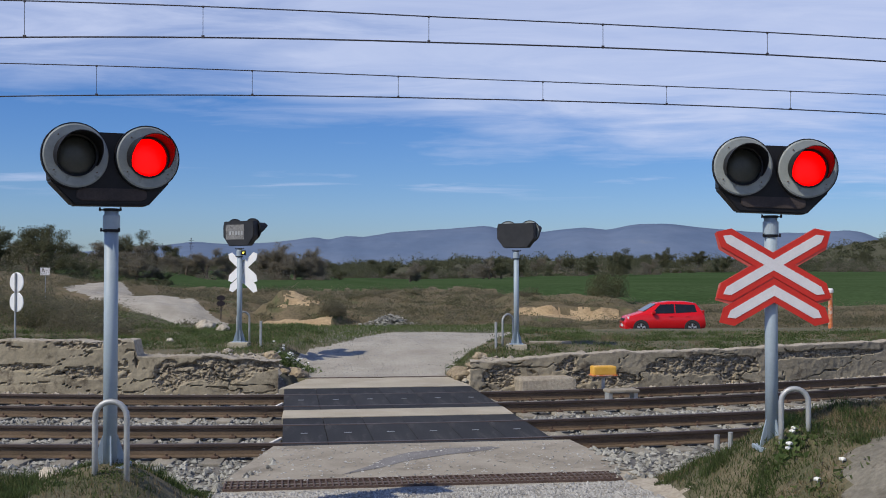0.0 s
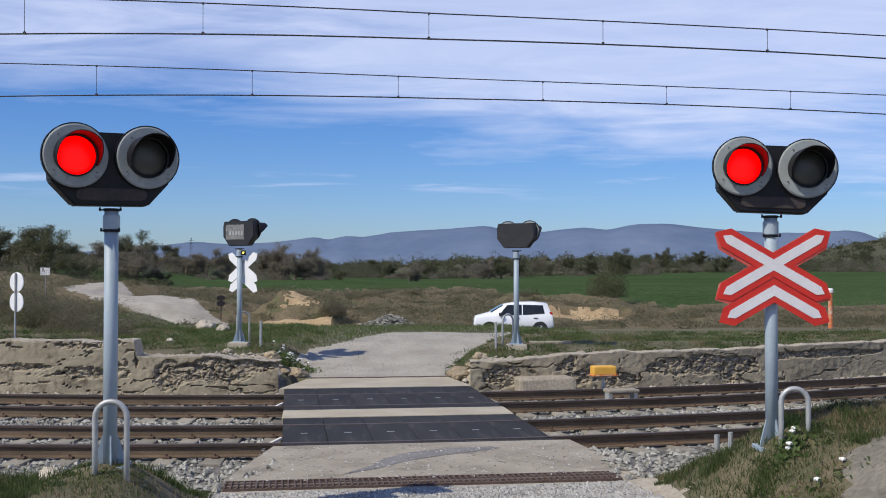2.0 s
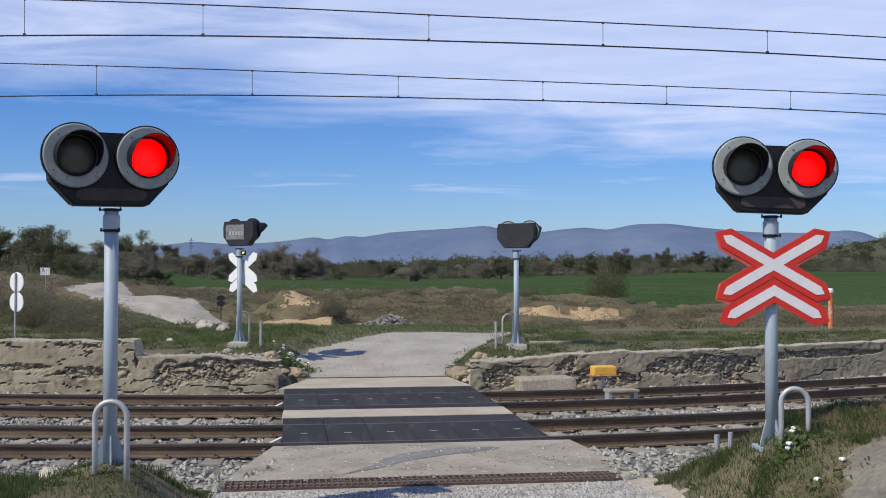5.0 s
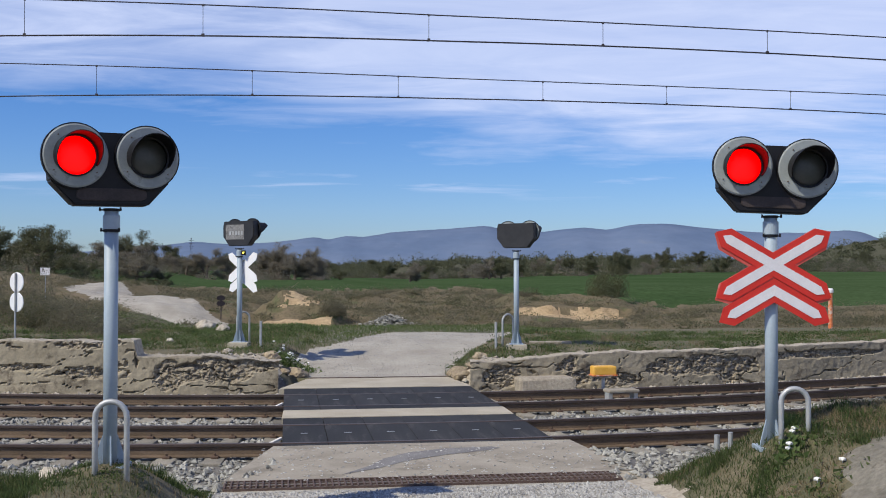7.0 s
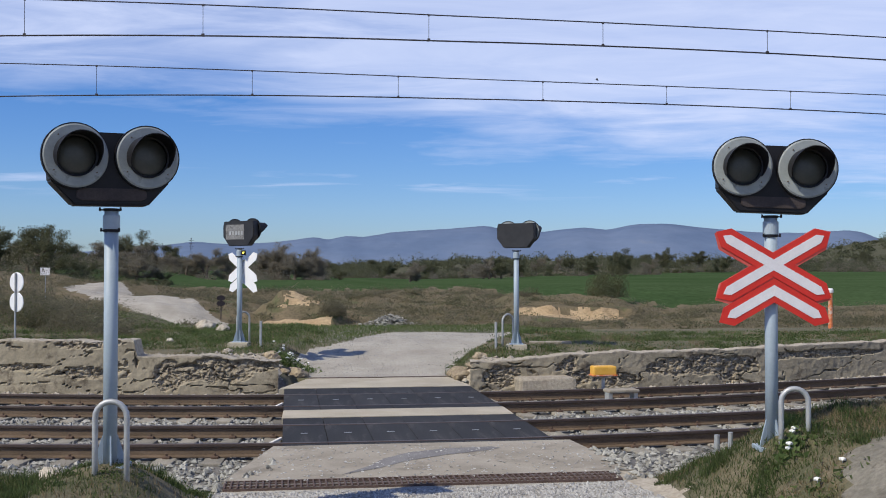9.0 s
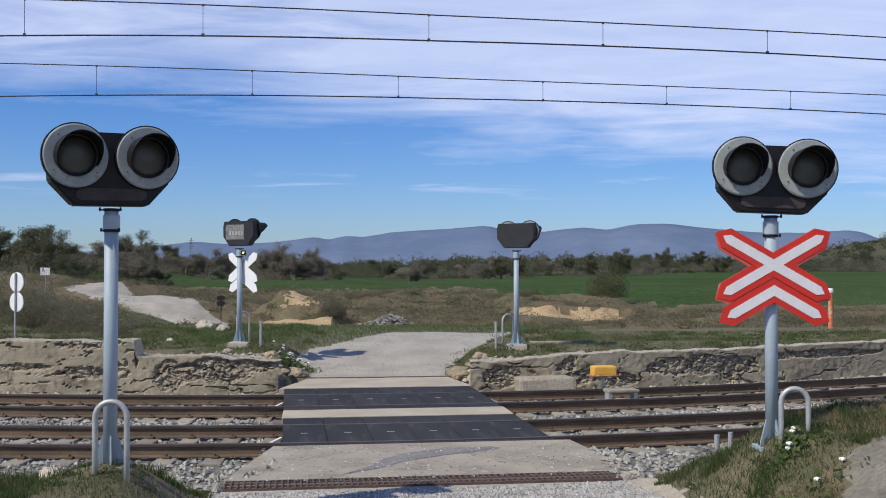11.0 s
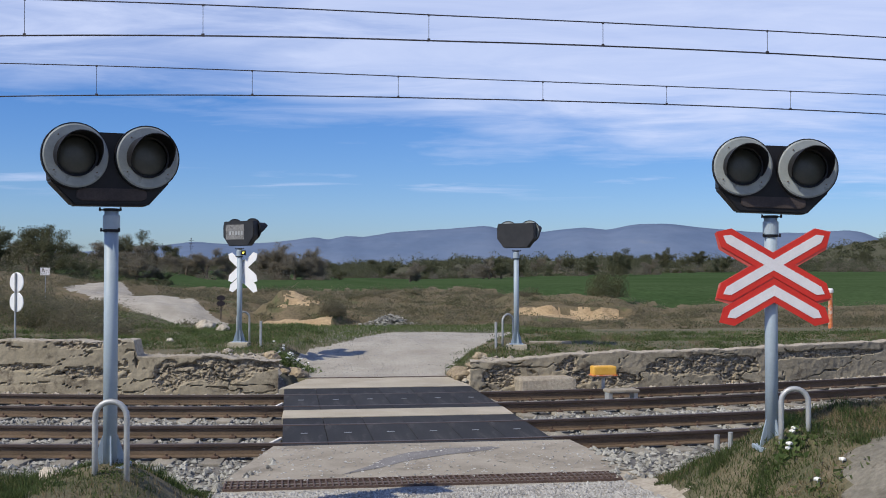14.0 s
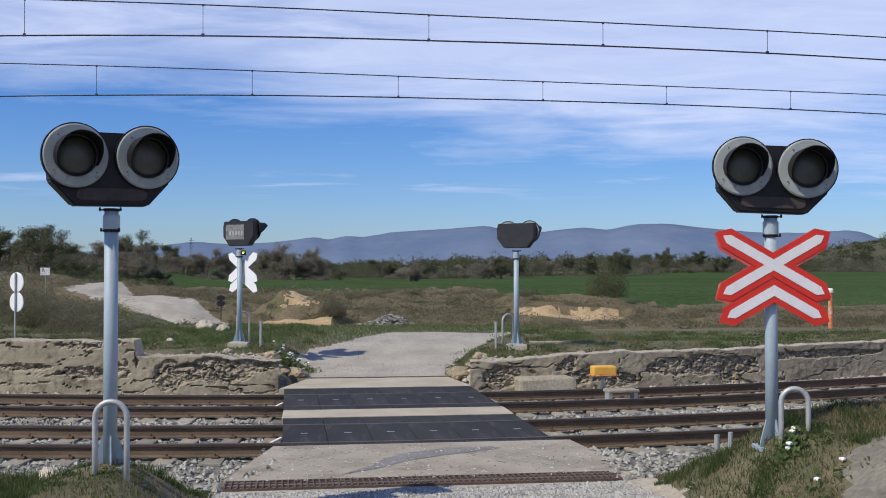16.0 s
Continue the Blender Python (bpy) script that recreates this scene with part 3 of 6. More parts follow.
def build_rail(y0):
    rail = empty("rail", pose(0, 0, 0), "rust-brown steel rail on concrete sleepers", "rail", "rails of the double track")
    shapes = (("rail_foot", [(-0.068, -0.172), (0.068, -0.172), (0.068, -0.16), (0.013, -0.142), (-0.013, -0.142), (-0.068, -0.16)], M["rail"], ()),
              ("rail_web", [(-0.012, -0.142), (0.012, -0.142), (0.009, -0.1), (0.01, -0.045), (-0.01, -0.045), (-0.009, -0.1)], M["rail"], ()),
              ("rail_head", [(-0.01, -0.047), (0.01, -0.047), (0.036, -0.037), (0.036, -0.007), (0.027, 0.0), (-0.027, 0.0), (-0.036, -0.007), (-0.036, -0.037)], M["rail_top"], ()))
    for nm, prof, mat, _ in shapes:
        bm = bmesh.new()
        rings = []
        for x in [-60, -40, -25, -16, *np.arange(-11, 11.6, 0.5), 16, 25, 40, 60]:
            a = heading(x)
            c = Vector((x, y0 + float(bend(x)), 0))
            n = Vector((-math.sin(a), math.cos(a), 0))
            rings.append([bm.verts.new(c + n * p + Vector((0, 0, q))) for p, q in prof])
        for a, b in zip(rings, rings[1:]):
            for k in range(len(prof)):
                j = (k + 1) % len(prof)
                bm.faces.new((a[k], b[k], b[j], a[j]))
        bm.faces.new(rings[0])
        bm.faces.new(rings[-1][::-1])
        bmesh.ops.recalc_face_normals(bm, faces=bm.faces)
        part(nm, bm, mat, rail)
    return rail


for _y in RAILS:
    build_rail(_y)


def build_sleepers():
    s = empty("sleeper", pose(0, 0, 0), "dusty concrete railway sleeper bedded in grey ballast", "sleeper", "sleepers under the tracks")
    bm = bmesh.new()
    box(bm, -0.13, 0.13, -1.3, 1.3, -0.4, -0.176, 0.02)
    part("beam", bm, M["sleeper"], s)
    first = None
    for y in (-0.93, -0.735, 0.735, 0.93):
        if first is None:
            bm = bmesh.new()
            box(bm, -0.05, 0.05, -0.04, 0.04, -0.177, -0.14, 0.012)
            tube(bm, [(0, 0, -0.15), (0, 0, -0.11)], 0.018, 6)
            first = part("rail_clip", bm, M["clip"], s)
            first.location = (0, y, 0)
        else:
            share(first, s, pose(0, y, 0))
    made = False
    for mid in ((RAILS[0] + RAILS[1]) / 2, (RAILS[2] + RAILS[3]) / 2):
        for k in range(-18, 20):
            x = 0.6 * k
            y = mid + float(bend(x))
            lo, hi = road_sides(mid)
            if lo + 0.3 < x < hi - 0.3:
                continue
            m = pose(x, y, 0, 0, 0, math.degrees(heading(x)))
            if not made:
                s.matrix_basis = m
                made = True
            else:
                copy_thing(s, m)


build_sleepers()


def ballast():
    def place(rng, n):
        x = rng.uniform(-11.5, 12, n)
        v = rng.uniform(11.3, 21.9, n)
        lo, hi = road_sides(v)
        keep = ((x < lo - 0.1) | (x > hi + 0.1))
        near_rail = np.min(np.abs(v[:, None] - np.array(RAILS)[None]), 1)
        keep &= near_rail > 0.09
        onsl = (((v > RAILS[0] - 0.45) & (v < RAILS[1] + 0.45)) | ((v > RAILS[2] - 0.45) & (v < RAILS[3] + 0.45))) & (np.abs((x / 0.6) - np.round(x / 0.6)) < 0.2)
        keep &= ~onsl | (rng.random(n) < 0.12)
        x, v = x[keep], v[keep]
        y = v + bend(x)
        return np.stack([x, y, land(x, y) + 0.012], -1)
    v, f = rocks(36000, place, 0.038, 3)
    tagged(raw("ballast", v, f, M["stone"]), "loose grey and tan ballast stones between the rails", "ballast", kind="stuff")

    def place2(rng, n):
        v = rng.uniform(9.6, 11.25, n)
        lo, hi = road_sides(v)
        x = lo + (hi - lo) * rng.uniform(-0.04, 1.04, n)
        y = v + bend(x)
        return np.stack([x, y, land(x, y) + 0.004], -1)
    v, f = rocks(9000, place2, 0.017, 4)

    def place3(rng, n):
        y = 23.3 + 9.7 * rng.random(n) ** 0.7
        vv = rng.uniform(23.0, 33.0, n)
        lo, hi = road_sides(vv)
        x = lo + (hi - lo) * rng.random(n)
        yy = vv + bend(x)
        q = (yy < 33.2) & (rough(1.1 * x, 1.1 * yy) + rng.normal(0, 0.5, n) > -0.2)
        x, yy = x[q], yy[q]
        return np.stack([x, yy, land(x, yy) + 0.003], -1)
    v3, f3 = rocks(3500, place3, 0.013, 14)
    tagged(raw("far_road_gravel", v3, f3, M["pale_stone"]), "loose stones on the far gravel approach", "gravel", kind="stuff")
    tagged(raw("road_gravel", v, f, M["pale_stone"]), "loose pale gravel on the approach road", "gravel", kind="stuff")


ballast()

# ---- the crossing deck ----
def deck_frame(v):
    """The deck's own axes: u along the line, measured from the road's middle, at v across."""
    mid = -0.55
    a = heading(mid)
    return Matrix.Translation((mid, 16.0 + float(bend(mid)), 0)) @ Matrix.Rotation(a, 4, "Z")


DECK = deck_frame(0)
HALF = 1.8
OUTER = dict(zip(RAILS, (0.18, 0.76, 0.49, 1.03)))     # width of the rubber outside each rail


def build_deck():
    def panel_row(y0, y1, cols, group):
        """Rubber panels side by side between two rails."""
        base = empty("rubber_deck", DECK.copy(), "black rubber crossing panels, dusty and scuffed, between the rails", "crossing panel", group)
        w = 2 * HALF / cols
        first = None
        for k in range(cols):
            m = pose(-HALF + (k + 0.5) * w, (y0 + y1) / 2, 0)
            if first is None:
                bm = bmesh.new()
                hw, hd = w / 2 - 0.0035, (y1 - y0) / 2
                box(bm, -hw, hw, -hd, hd, -0.12, -0.004, 0.007)
                first = part("panel", bm, M["rubber"], base)
                first.matrix_basis = m
            else:
                share(first, base, m)
            if y1 - y0 < 1:
                continue
            bm = bmesh.new()
            box(bm, -0.05, 0.05, -0.014, 0.014, -0.002, 0.003)
            part("lifting_slot", bm, M["galv"], base).matrix_basis = m
        return base
    g = 0.045
    for a, b in ((RAILS[0], RAILS[1]), (RAILS[2], RAILS[3])):
        panel_row(a - 16 + g, b - 16 - g, 6, "rubber panels of the crossing")
        panel_row(a - 16 - OUTER[a], a - 16 - g, 6, "outer rubber panels of the crossing")
        panel_row(b - 16 + g, b - 16 + OUTER[b], 6, "outer rubber panels of the crossing")
    # concrete between the tracks and the two aprons
    def slab(name, poly, z1, mat, label):
        bm = bmesh.new()
        lo = [bm.verts.new((x, y, z1 - 0.3)) for x, y in poly]
        hi = [bm.verts.new((x, y, z1)) for x, y in poly]
        bm.faces.new(hi)
        bm.faces.new(lo[::-1])
        for k in range(len(poly)):
            j = (k + 1) % len(poly)
            bm.faces.new((lo[k], lo[j], hi[j], hi[k]))
        bmesh.ops.recalc_face_normals(bm, faces=bm.faces)
        bmesh.ops.bevel(bm, geom=[e for e in bm.edges if all(v.co.z > z1 - 0.1 for v in e.verts)], offset=0.012, segments=2, affect="EDGES")
        o = part(name, bm, mat)
        o.matrix_basis = DECK.copy()
        return tagged(o, label, "concrete slab", kind="structure")
    slab("pavement_middle", [(-HALF - 0.02, 0.77), (HALF, 0.77), (HALF + 0.02, 1.7), (-HALF, 1.7)], 0.0, M["concrete_far"], "pale concrete strip between the two tracks")
    slab("pavement_near", [(-HALF - 0.62, -4.13), (HALF + 0.05, -4.13), (HALF + 0.36, -4.1), (HALF + 0.2, -1.86), (-HALF - 0.12, -1.86)], 0.0, M["concrete"], "worn concrete apron before the crossing, strewn with grit")
    slab("pavement_far", [(-HALF - 0.1, 4.92), (HALF + 0.02, 4.92), (1.66, 6.78), (-1.32, 6.78)], 0.0, M["concrete_far"], "pale concrete apron beyond the crossing")
    # drains across the road
    def drain(y, depth, x0, x1, label, n):
        d = empty("drain_grating", DECK @ pose(0, y, 0), label, "drain", "drains across the road")
        # solid block whose black colour stands for shade in the drain's depth
        bm = bmesh.new()
        box(bm, x0, x1, -depth / 2, depth / 2, -0.2, -0.03)
        part("channel", bm, M["hole"], d)
        bm = bmesh.new()
        for q in (-0.5, -0.17, 0.17, 0.5):
            box(bm, x0, x1, q * depth - 0.009, q * depth + 0.009, -0.03, 0.004)
        part("bearer", bm, M["rust"], d)
        first = None
        for k in range(n + 1):
            m = pose(x0 + (x1 - x0) * k / n, 0, 0)
            if first is None:
                bm = bmesh.new()
                box(bm, -0.009, 0.009, -depth / 2, depth / 2, -0.03, 0.007)
                first = part("bar", bm, M["rust"], d)
                first.matrix_basis = m
            else:
                share(first, d, m)
    drain(-4.36, 0.42, -HALF - 0.58, HALF + 0.05, "rust-red iron drain grating across the gravel approach", 64)
    drain(6.86, 0.14, -1.3, 1.64, "narrow dark drain slot across the far apron", 40)
    # tar streak and white end boards
    bm = bmesh.new()
    pts = [(-1.15, -3.95), (-0.7, -3.6), (-0.35, -3.2), (0.15, -2.85), (0.7, -2.6), (0.95, -2.42), (0.85, -2.3), (0.2, -2.38), (-0.25, -2.6), (-0.6, -3.0), (-0.8, -3.45)]
    vs = [bm.verts.new((x, y, 0.004)) for x, y in pts]
    bm.faces.new(vs)
    o = part("tar_patch", bm, M["patch"])
    o.matrix_basis = DECK.copy()
    tagged(o, "dark tar streak on the concrete apron", "tar patch")
    for mid in ((RAILS[0] + RAILS[1]) / 2 - 16, (RAILS[2] + RAILS[3]) / 2 - 16):
        for s, kk in ((-1, "white weathered stop bar at the end of the crossing panels"), (1, "weathered stop bar at the end of the crossing panels")):
            bm = bmesh.new()
            box(bm, -0.36, 0.0, -0.03, 0.03, -0.012, 0.02, 0.004)
            o = part("end_board", bm, M["board"] if s < 0 else M["sleeper"])
            o.matrix_basis = DECK @ Matrix.Translation((s * (HALF + 0.005), mid - 0.2, -0.03)) @ Matrix.Rotation(0 if s < 0 else math.pi, 4, "Z") @ Matrix.Rotation(radians(s * -26), 4, "Z") @ Matrix.Rotation(radians(-20), 4, "Y")
            tagged(o, kk, "board", "end boards of the crossing panels")


build_deck()


# ---- overhead line ----
def build_catenary(y0, height, xs, name_label):
    """Contact wire, messenger wire and droppers of one track."""
    root = empty("overhead_line", pose(0, 0, 0), name_label, "overhead line", "overhead lines of the two tracks")

    def gap(x):
        return 0.335 + 0.0018 * (min(max(x, -30), 34) - 4) ** 2

    def p(x, up):
        return (x, y0 + (0.97 if x < 0 else 0.71) * float(bend(x)), height + (gap(x) if up else 0))
    xr = [-45, -30, -20, -14, *np.arange(-10, 10.5, 1.0), 14, 20, 30, 45]
    bm = bmesh.new()
    tube(bm, [p(x, False) for x in xr], 0.0108, 6)
    part("contact_wire", bm, M["wire"], root)
    bm = bmesh.new()
    tube(bm, [p(x, True) for x in xr], 0.0088, 6)
    part("messenger_wire", bm, M["wire"], root)
    for x in xs:
        bm = bmesh.new()
        tube(bm, [p(x, False), p(x, True)], 0.0042, 5)
        a, b = p(x, False), p(x, True)
        box(bm, a[0] - 0.02, a[0] + 0.02, a[1] - 0.008, a[1] + 0.008, a[2] - 0.012, a[2] + 0.03)
        box(bm, b[0] - 0.015, b[0] + 0.015, b[1] - 0.008, b[1] + 0.008, b[2] - 0.02, b[2] + 0.01)
        part("dropper", bm, M["wire"], root)
    return root


near_line = build_catenary(15.17, 5.505, (-11.5, -8.5, -5.8, -3.33, -0.2, 2.32, 4.86, 7.6, 10.3), "thin dark overhead wires with droppers over the near track")
build_catenary(19.03, 5.31, (-11.4, -8.7, -6.05, -3.33, -0.79, 1.8, 4.12, 6.6, 9.2), "thin dark overhead wires with droppers over the far track")


# ---- crossing signals ----
def hoop(m, width, height, label, r=0.024):
    bm = bmesh.new()
    h = height - width / 2
    pts = [(-width / 2, 0, -0.25), (-width / 2, 0, h * 0.5), (-width / 2, 0, h)]
    pts += [(-width / 2 * math.cos(a), 0, h + width / 2 * math.sin(a)) for a in (math.pi * k / 10 for k in range(1, 10))]
    pts += [(width / 2, 0, h), (width / 2, 0, h * 0.5), (width / 2, 0, -0.25)]
    tube(bm, pts, r, 12)
    o = part("guard_hoop", bm, M["galv"], smooth=True)
    o.matrix_basis = m
    return tagged(o, label, "guard hoop", "guard hoops beside the signals")


lenses = []


def build_head(parent, z, yaw, body_mat, moving, lean=0.0, disc_mat=None, size=0.97, spread=0.316, shift=0.0):
    """The lamp head: pentagonal housing, two discs, visors and lenses. Local -y is its front."""
    R = Matrix.Translation((shift, 0, z)) @ Matrix.Rotation(radians(yaw), 4, "Z") @ Matrix.Rotation(radians(lean), 4, "Y") @ Matrix.Scale(size, 4)
    bm = bmesh.new()
    prism(bm, [(-0.535, 0.02), (-0.33, -0.225), (0.33, -0.225), (0.535, 0.02), (0.535, 0.3), (0.5, 0.41), (-0.5, 0.41), (-0.535, 0.3)] if not moving else
          [(-0.525, -0.03), (-0.325, -0.245), (0.325, -0.245), (0.525, -0.03), (0.53, 0.12), (0.42, 0.38), (0.33, 0.41), (-0.33, 0.41), (-0.42, 0.38), (-0.53, 0.12)], -0.13, 0.06)
    bmesh.ops.bevel(bm, geom=list(bm.edges), offset=0.014, segments=2, affect="EDGES")
    body = part("housing", bm, body_mat, parent)
    body.matrix_basis = R
    bm = bmesh.new()
    lamp = [(0.31 * sx if k else 0.26 * sx, zz) for sx, zz, k in ((-1, -0.2, 0), (1, -0.2, 0), (1, -0.175, 1), (1, -0.115, 1), (1, -0.09, 0), (-1, -0.09, 0), (-1, -0.115, 1), (-1, -0.175, 1))]
    prism(bm, lamp, -0.142, -0.12)
    bmesh.ops.bevel(bm, geom=list(bm.edges), offset=0.006, segments=2, affect="EDGES")
    o = part("lower_lamp_bar", bm, M["brown_back"], parent, "dull brown long lamp under the two discs")
    o.matrix_basis = R
    for s in (-1, 1):
        C = R @ Matrix.Translation((spread * s, -0.15, 0.192))
        bm = bmesh.new()
        lathe(bm, [(0.176, -0.03), (0.268, -0.026), (0.282, -0.016), (0.282, 0.02), (0.176, 0.02), (0.176, -0.03)], 40)
        disc = part("backing_disc", bm, disc_mat or M["disc"], parent, "weathered grey round backing disc, some visor shade in its spots" if not disc_mat else "", smooth=False)
        disc.matrix_basis = C
        bm = bmesh.new()
        lathe(bm, [(0.283, -0.018), (0.292, -0.018), (0.292, 0.03), (0.283, 0.03), (0.283, -0.018)], 40)
        o = part("rim", bm, M["black"], disc)
        for a in (40, 130, 215, 320):
            bm = bmesh.new()
            tube(bm, [(0.23 * math.cos(radians(a)), -0.036, 0.23 * math.sin(radians(a))), (0.23 * math.cos(radians(a)), -0.02, 0.23 * math.sin(radians(a)))], 0.007, 6)
            part("screw", bm, M["clip"], disc)
        bm = bmesh.new()
        lathe(bm, [(0.187, -0.03), (0.187, -0.3), (0.194, -0.3), (0.194, -0.03), (0.187, -0.03)], 30, arc=(-28, 208))
        bmesh.ops.recalc_face_normals(bm, faces=bm.faces)
        # the visor is longer at the top than at its lower ends
        for v in bm.verts:
            if v.co.y < -0.2:
                v.co.y = -0.11 - (0.2 if moving else 0.28) * max(0.0, min(1.0, (v.co.z + 0.09) / 0.2))
        visor = part("visor", bm, M["black"], parent)
        visor.matrix_basis = C
        bm = bmesh.new()
        lathe(bm, [(0.171, -0.045), (0.186, -0.05), (0.186, 0.03), (0.171, 0.03), (0.171, -0.045)], 32)
        o = part("lens_ring", bm, M["black"], parent)
        o.matrix_basis = C
        bm = bmesh.new()
        prof = [(0.18 * math.sin(radians(a)), -0.055 * math.cos(radians(a))) for a in range(0, 91, 10)]
        lathe(bm, prof, 32)
        lens = part("lens", bm, M["lens"], parent, "dark round signal lens", smooth=True)
        # the turning lamp: a lens with a lit side and a dark side
        if moving:
            bm2 = bmesh.new()
            lathe(bm2, [(r, -y) for r, y in prof], 32)
            for f in bm2.faces:
                f.material_index = 0
            me = lens.data
            bm3 = bmesh.new()
            bm3.from_mesh(me)
            back = bmesh.ops.duplicate(bm3, geom=list(bm3.faces) + list(bm3.verts) + list(bm3.edges))
            for e in back["geom"]:
                if isinstance(e, bmesh.types.BMVert):
                    e.co.y = -e.co.y
                elif isinstance(e, bmesh.types.BMFace):
                    e.material_index = 1
            bmesh.ops.remove_doubles(bm3, verts=bm3.verts, dist=1e-5)
            bmesh.ops.recalc_face_normals(bm3, faces=bm3.faces)
            bm3.to_mesh(me)
            bm3.free()
            bm2.free()
            me.materials.append(M["lit"])
            me.polygons.foreach_set("use_smooth", [True] * len(me.polygons))
            lenses.append((lens, C @ Matrix.Translation((0, 0.01, 0)), s))
        lens.matrix_basis = C @ Matrix.Translation((0, 0.01, 0))


def bar_outline(shoulder, tip, w):
    return [(-shoulder, -w), (shoulder, -w), (tip, 0.0), (shoulder, w), (-shoulder, w), (-tip, 0.0)]


def build_cross(parent, z, y, faced, turn=0.0):
    """St Andrew's cross with a half cross under it; red border and white face, or the bare back."""
    sgn = -1 if faced else 1

    def plate(name, poly, at, ang, depth, mat, label=""):
        bm = bmesh.new()
        prism(bm, poly, -depth / 2, depth / 2)
        o = part(name, bm, mat, parent, label)
        o.matrix_basis = Matrix.Rotation(radians(turn), 4, "Z") @ Matrix.Translation(at) @ Matrix.Rotation(radians(ang), 4, "Y")
        return o
    red, white = (M["red_paint"], M["white_paint"]) if faced else (M["sign_back"], M["sign_back"])
    w, ww, a = 0.099, 0.044, radians(30)
    for k, ang in enumerate((-30, 30)):
        plate("cross_arm", bar_outline(0.515, 0.624, w), (0, y + sgn * 0.002 * k, z), ang, 0.006, red, "red-bordered arm of the crossing sign" if faced else "white back of the sign arm")
        if faced:
            plate("white_stripe", bar_outline(0.49, 0.55, ww), (0, y + sgn * (0.005 + 0.002 * k), z), ang, 0.005, white, "white reflective stripe")
        else:
            continue
        plate("backing_arm", bar_outline(0.52, 0.63, 0.114), (-0.008, y + 0.0058 + 0.0012 * k, z - 0.016), ang, 0.004, M["faded_red"], "sun-faded red backing plate of the arm")
    # half cross: two arms that meet at the top
    for k, s in enumerate((-1, 1)):
        def vee(ws, shoulder, tip):
            c, n = math.cos(a), math.sin(a)
            p = [(0, ws / c), (shoulder * c + n * ws, -shoulder * n + c * ws), (tip * c, -tip * n), (shoulder * c - n * ws, -shoulder * n - c * ws), (0, -ws / c)]
            return [(s * q, r) for q, r in p]
        plate("half_cross_arm", vee(w, 0.495, 0.6), (0, y + sgn * (0.014 + k * 0.001), z - 0.24), 0, 0.006, red, "red-bordered arm of the half cross" if faced else "white back of the half-cross arm")
        if faced:
            plate("white_stripe", vee(ww, 0.45, 0.51), (0, y + sgn * (0.019 + k * 0.001), z - 0.24), 0, 0.005, white, "white reflective stripe")


# lean of the lamp head, disc material, size, half distance of the discs, offset
HEAD_SET = {"front": (2.4, None, 0.97, 0.308, 0.0), "plain": (-1.1, None, 0.97, 0.316, -0.032), "back": (0.3, M["faded"], 0.89, 0.312, 0.0), "away": (0.3, None, 0.89, 0.312, 0.0)}


def build_signal(x, y, z, height, yaw, label, cross, moving, base_block):
    s = empty("crossing_signal", pose(x, y, z), label, "crossing signal", "signals at the four corners of the crossing")
    r = 0.06
    bm = bmesh.new()
    tube(bm, [(0, 0, -0.1), (0, 0, height - 0.02)], r, 24)
    part("pole", bm, M["post"], s, smooth=False).data.polygons.foreach_set("use_smooth", [len(p.vertices) == 4 for p in s.children[0].data.polygons])
    bm = bmesh.new()
    tube(bm, [(0, 0, height - 0.205), (0, 0, height - 0.2), (0, 0, height - 0.085), (0, 0, height - 0.07)], [r + 0.002, r + 0.013, r + 0.013, r + 0.001], 24)
    part("collar", bm, M["post"], s)
    for zz in (height - 0.215, height - 0.034):
        bm = bmesh.new()
        tube(bm, [(0, 0, zz - 0.012), (0, 0, zz + 0.012)], r + 0.009, 24)
        ear = 0.098 if zz > height - 0.1 else 0.086
        box(bm, -ear, ear, -0.045, -0.025, zz - 0.006, zz + 0.006, 0.002)
        part("clamp", bm, M["black"], s)
        for sx in (-1, 1):
            bm = bmesh.new()
            tube(bm, [(sx * (ear - 0.008), -0.035, zz - 0.01), (sx * (ear - 0.008), -0.035, zz + 0.022)], 0.009, 8)
            part("clamp_bolt", bm, M["black"], s)
    for a in (0, 90, 180, 270):
        bm = bmesh.new()
        prism(bm, [(0.05, 0.0), (0.135, 0.0), (0.13, 0.05), (0.065, 0.26), (0.05, 0.26)], -0.006, 0.006, Matrix.Rotation(radians(a + 20), 4, "Z"))
        part("gusset", bm, M["post"], s)
    bm = bmesh.new()
    box(bm, -0.15, 0.15, -0.15, 0.15, -0.03, 0.008, 0.004)
    part("base_plate", bm, M["post"], s)
    if base_block:
        bm = bmesh.new()
        box(bm, -0.23, 0.23, -0.23, 0.23, -0.35, -0.012, 0.02)
        part("footing", bm, M["concrete_far"], s, "pale concrete footing")
    build_head(s, height + 0.235, yaw, M["black"] if moving else M["faded"], moving, *HEAD_SET[cross])
    if cross == "back":
        bm = bmesh.new()
        box(bm, -0.2, 0.43, 0.055, 0.066, -0.06, 0.32, 0.002)
        plate = part("label_plate", bm, M["label_plate"], s, "worn pale maintenance label")
        plate.matrix_basis = Matrix.Translation((0, 0, height + 0.235)) @ Matrix.Rotation(radians(yaw), 4, "Z") @ Matrix.Scale(0.89, 4)
        for k in range(5):
            bm = bmesh.new()
            box(bm, -0.16 + 0.1 * k, -0.1 + 0.1 * k, 0.066, 0.069, 0.06, 0.15)
            part("pale_bar", bm, M["galv"], plate)
    if cross == "front":
        build_cross(s, height - 0.49, -0.085, True)
    elif cross == "back":
        build_cross(s, height - 0.46, 0.085, False, -42)
    return s


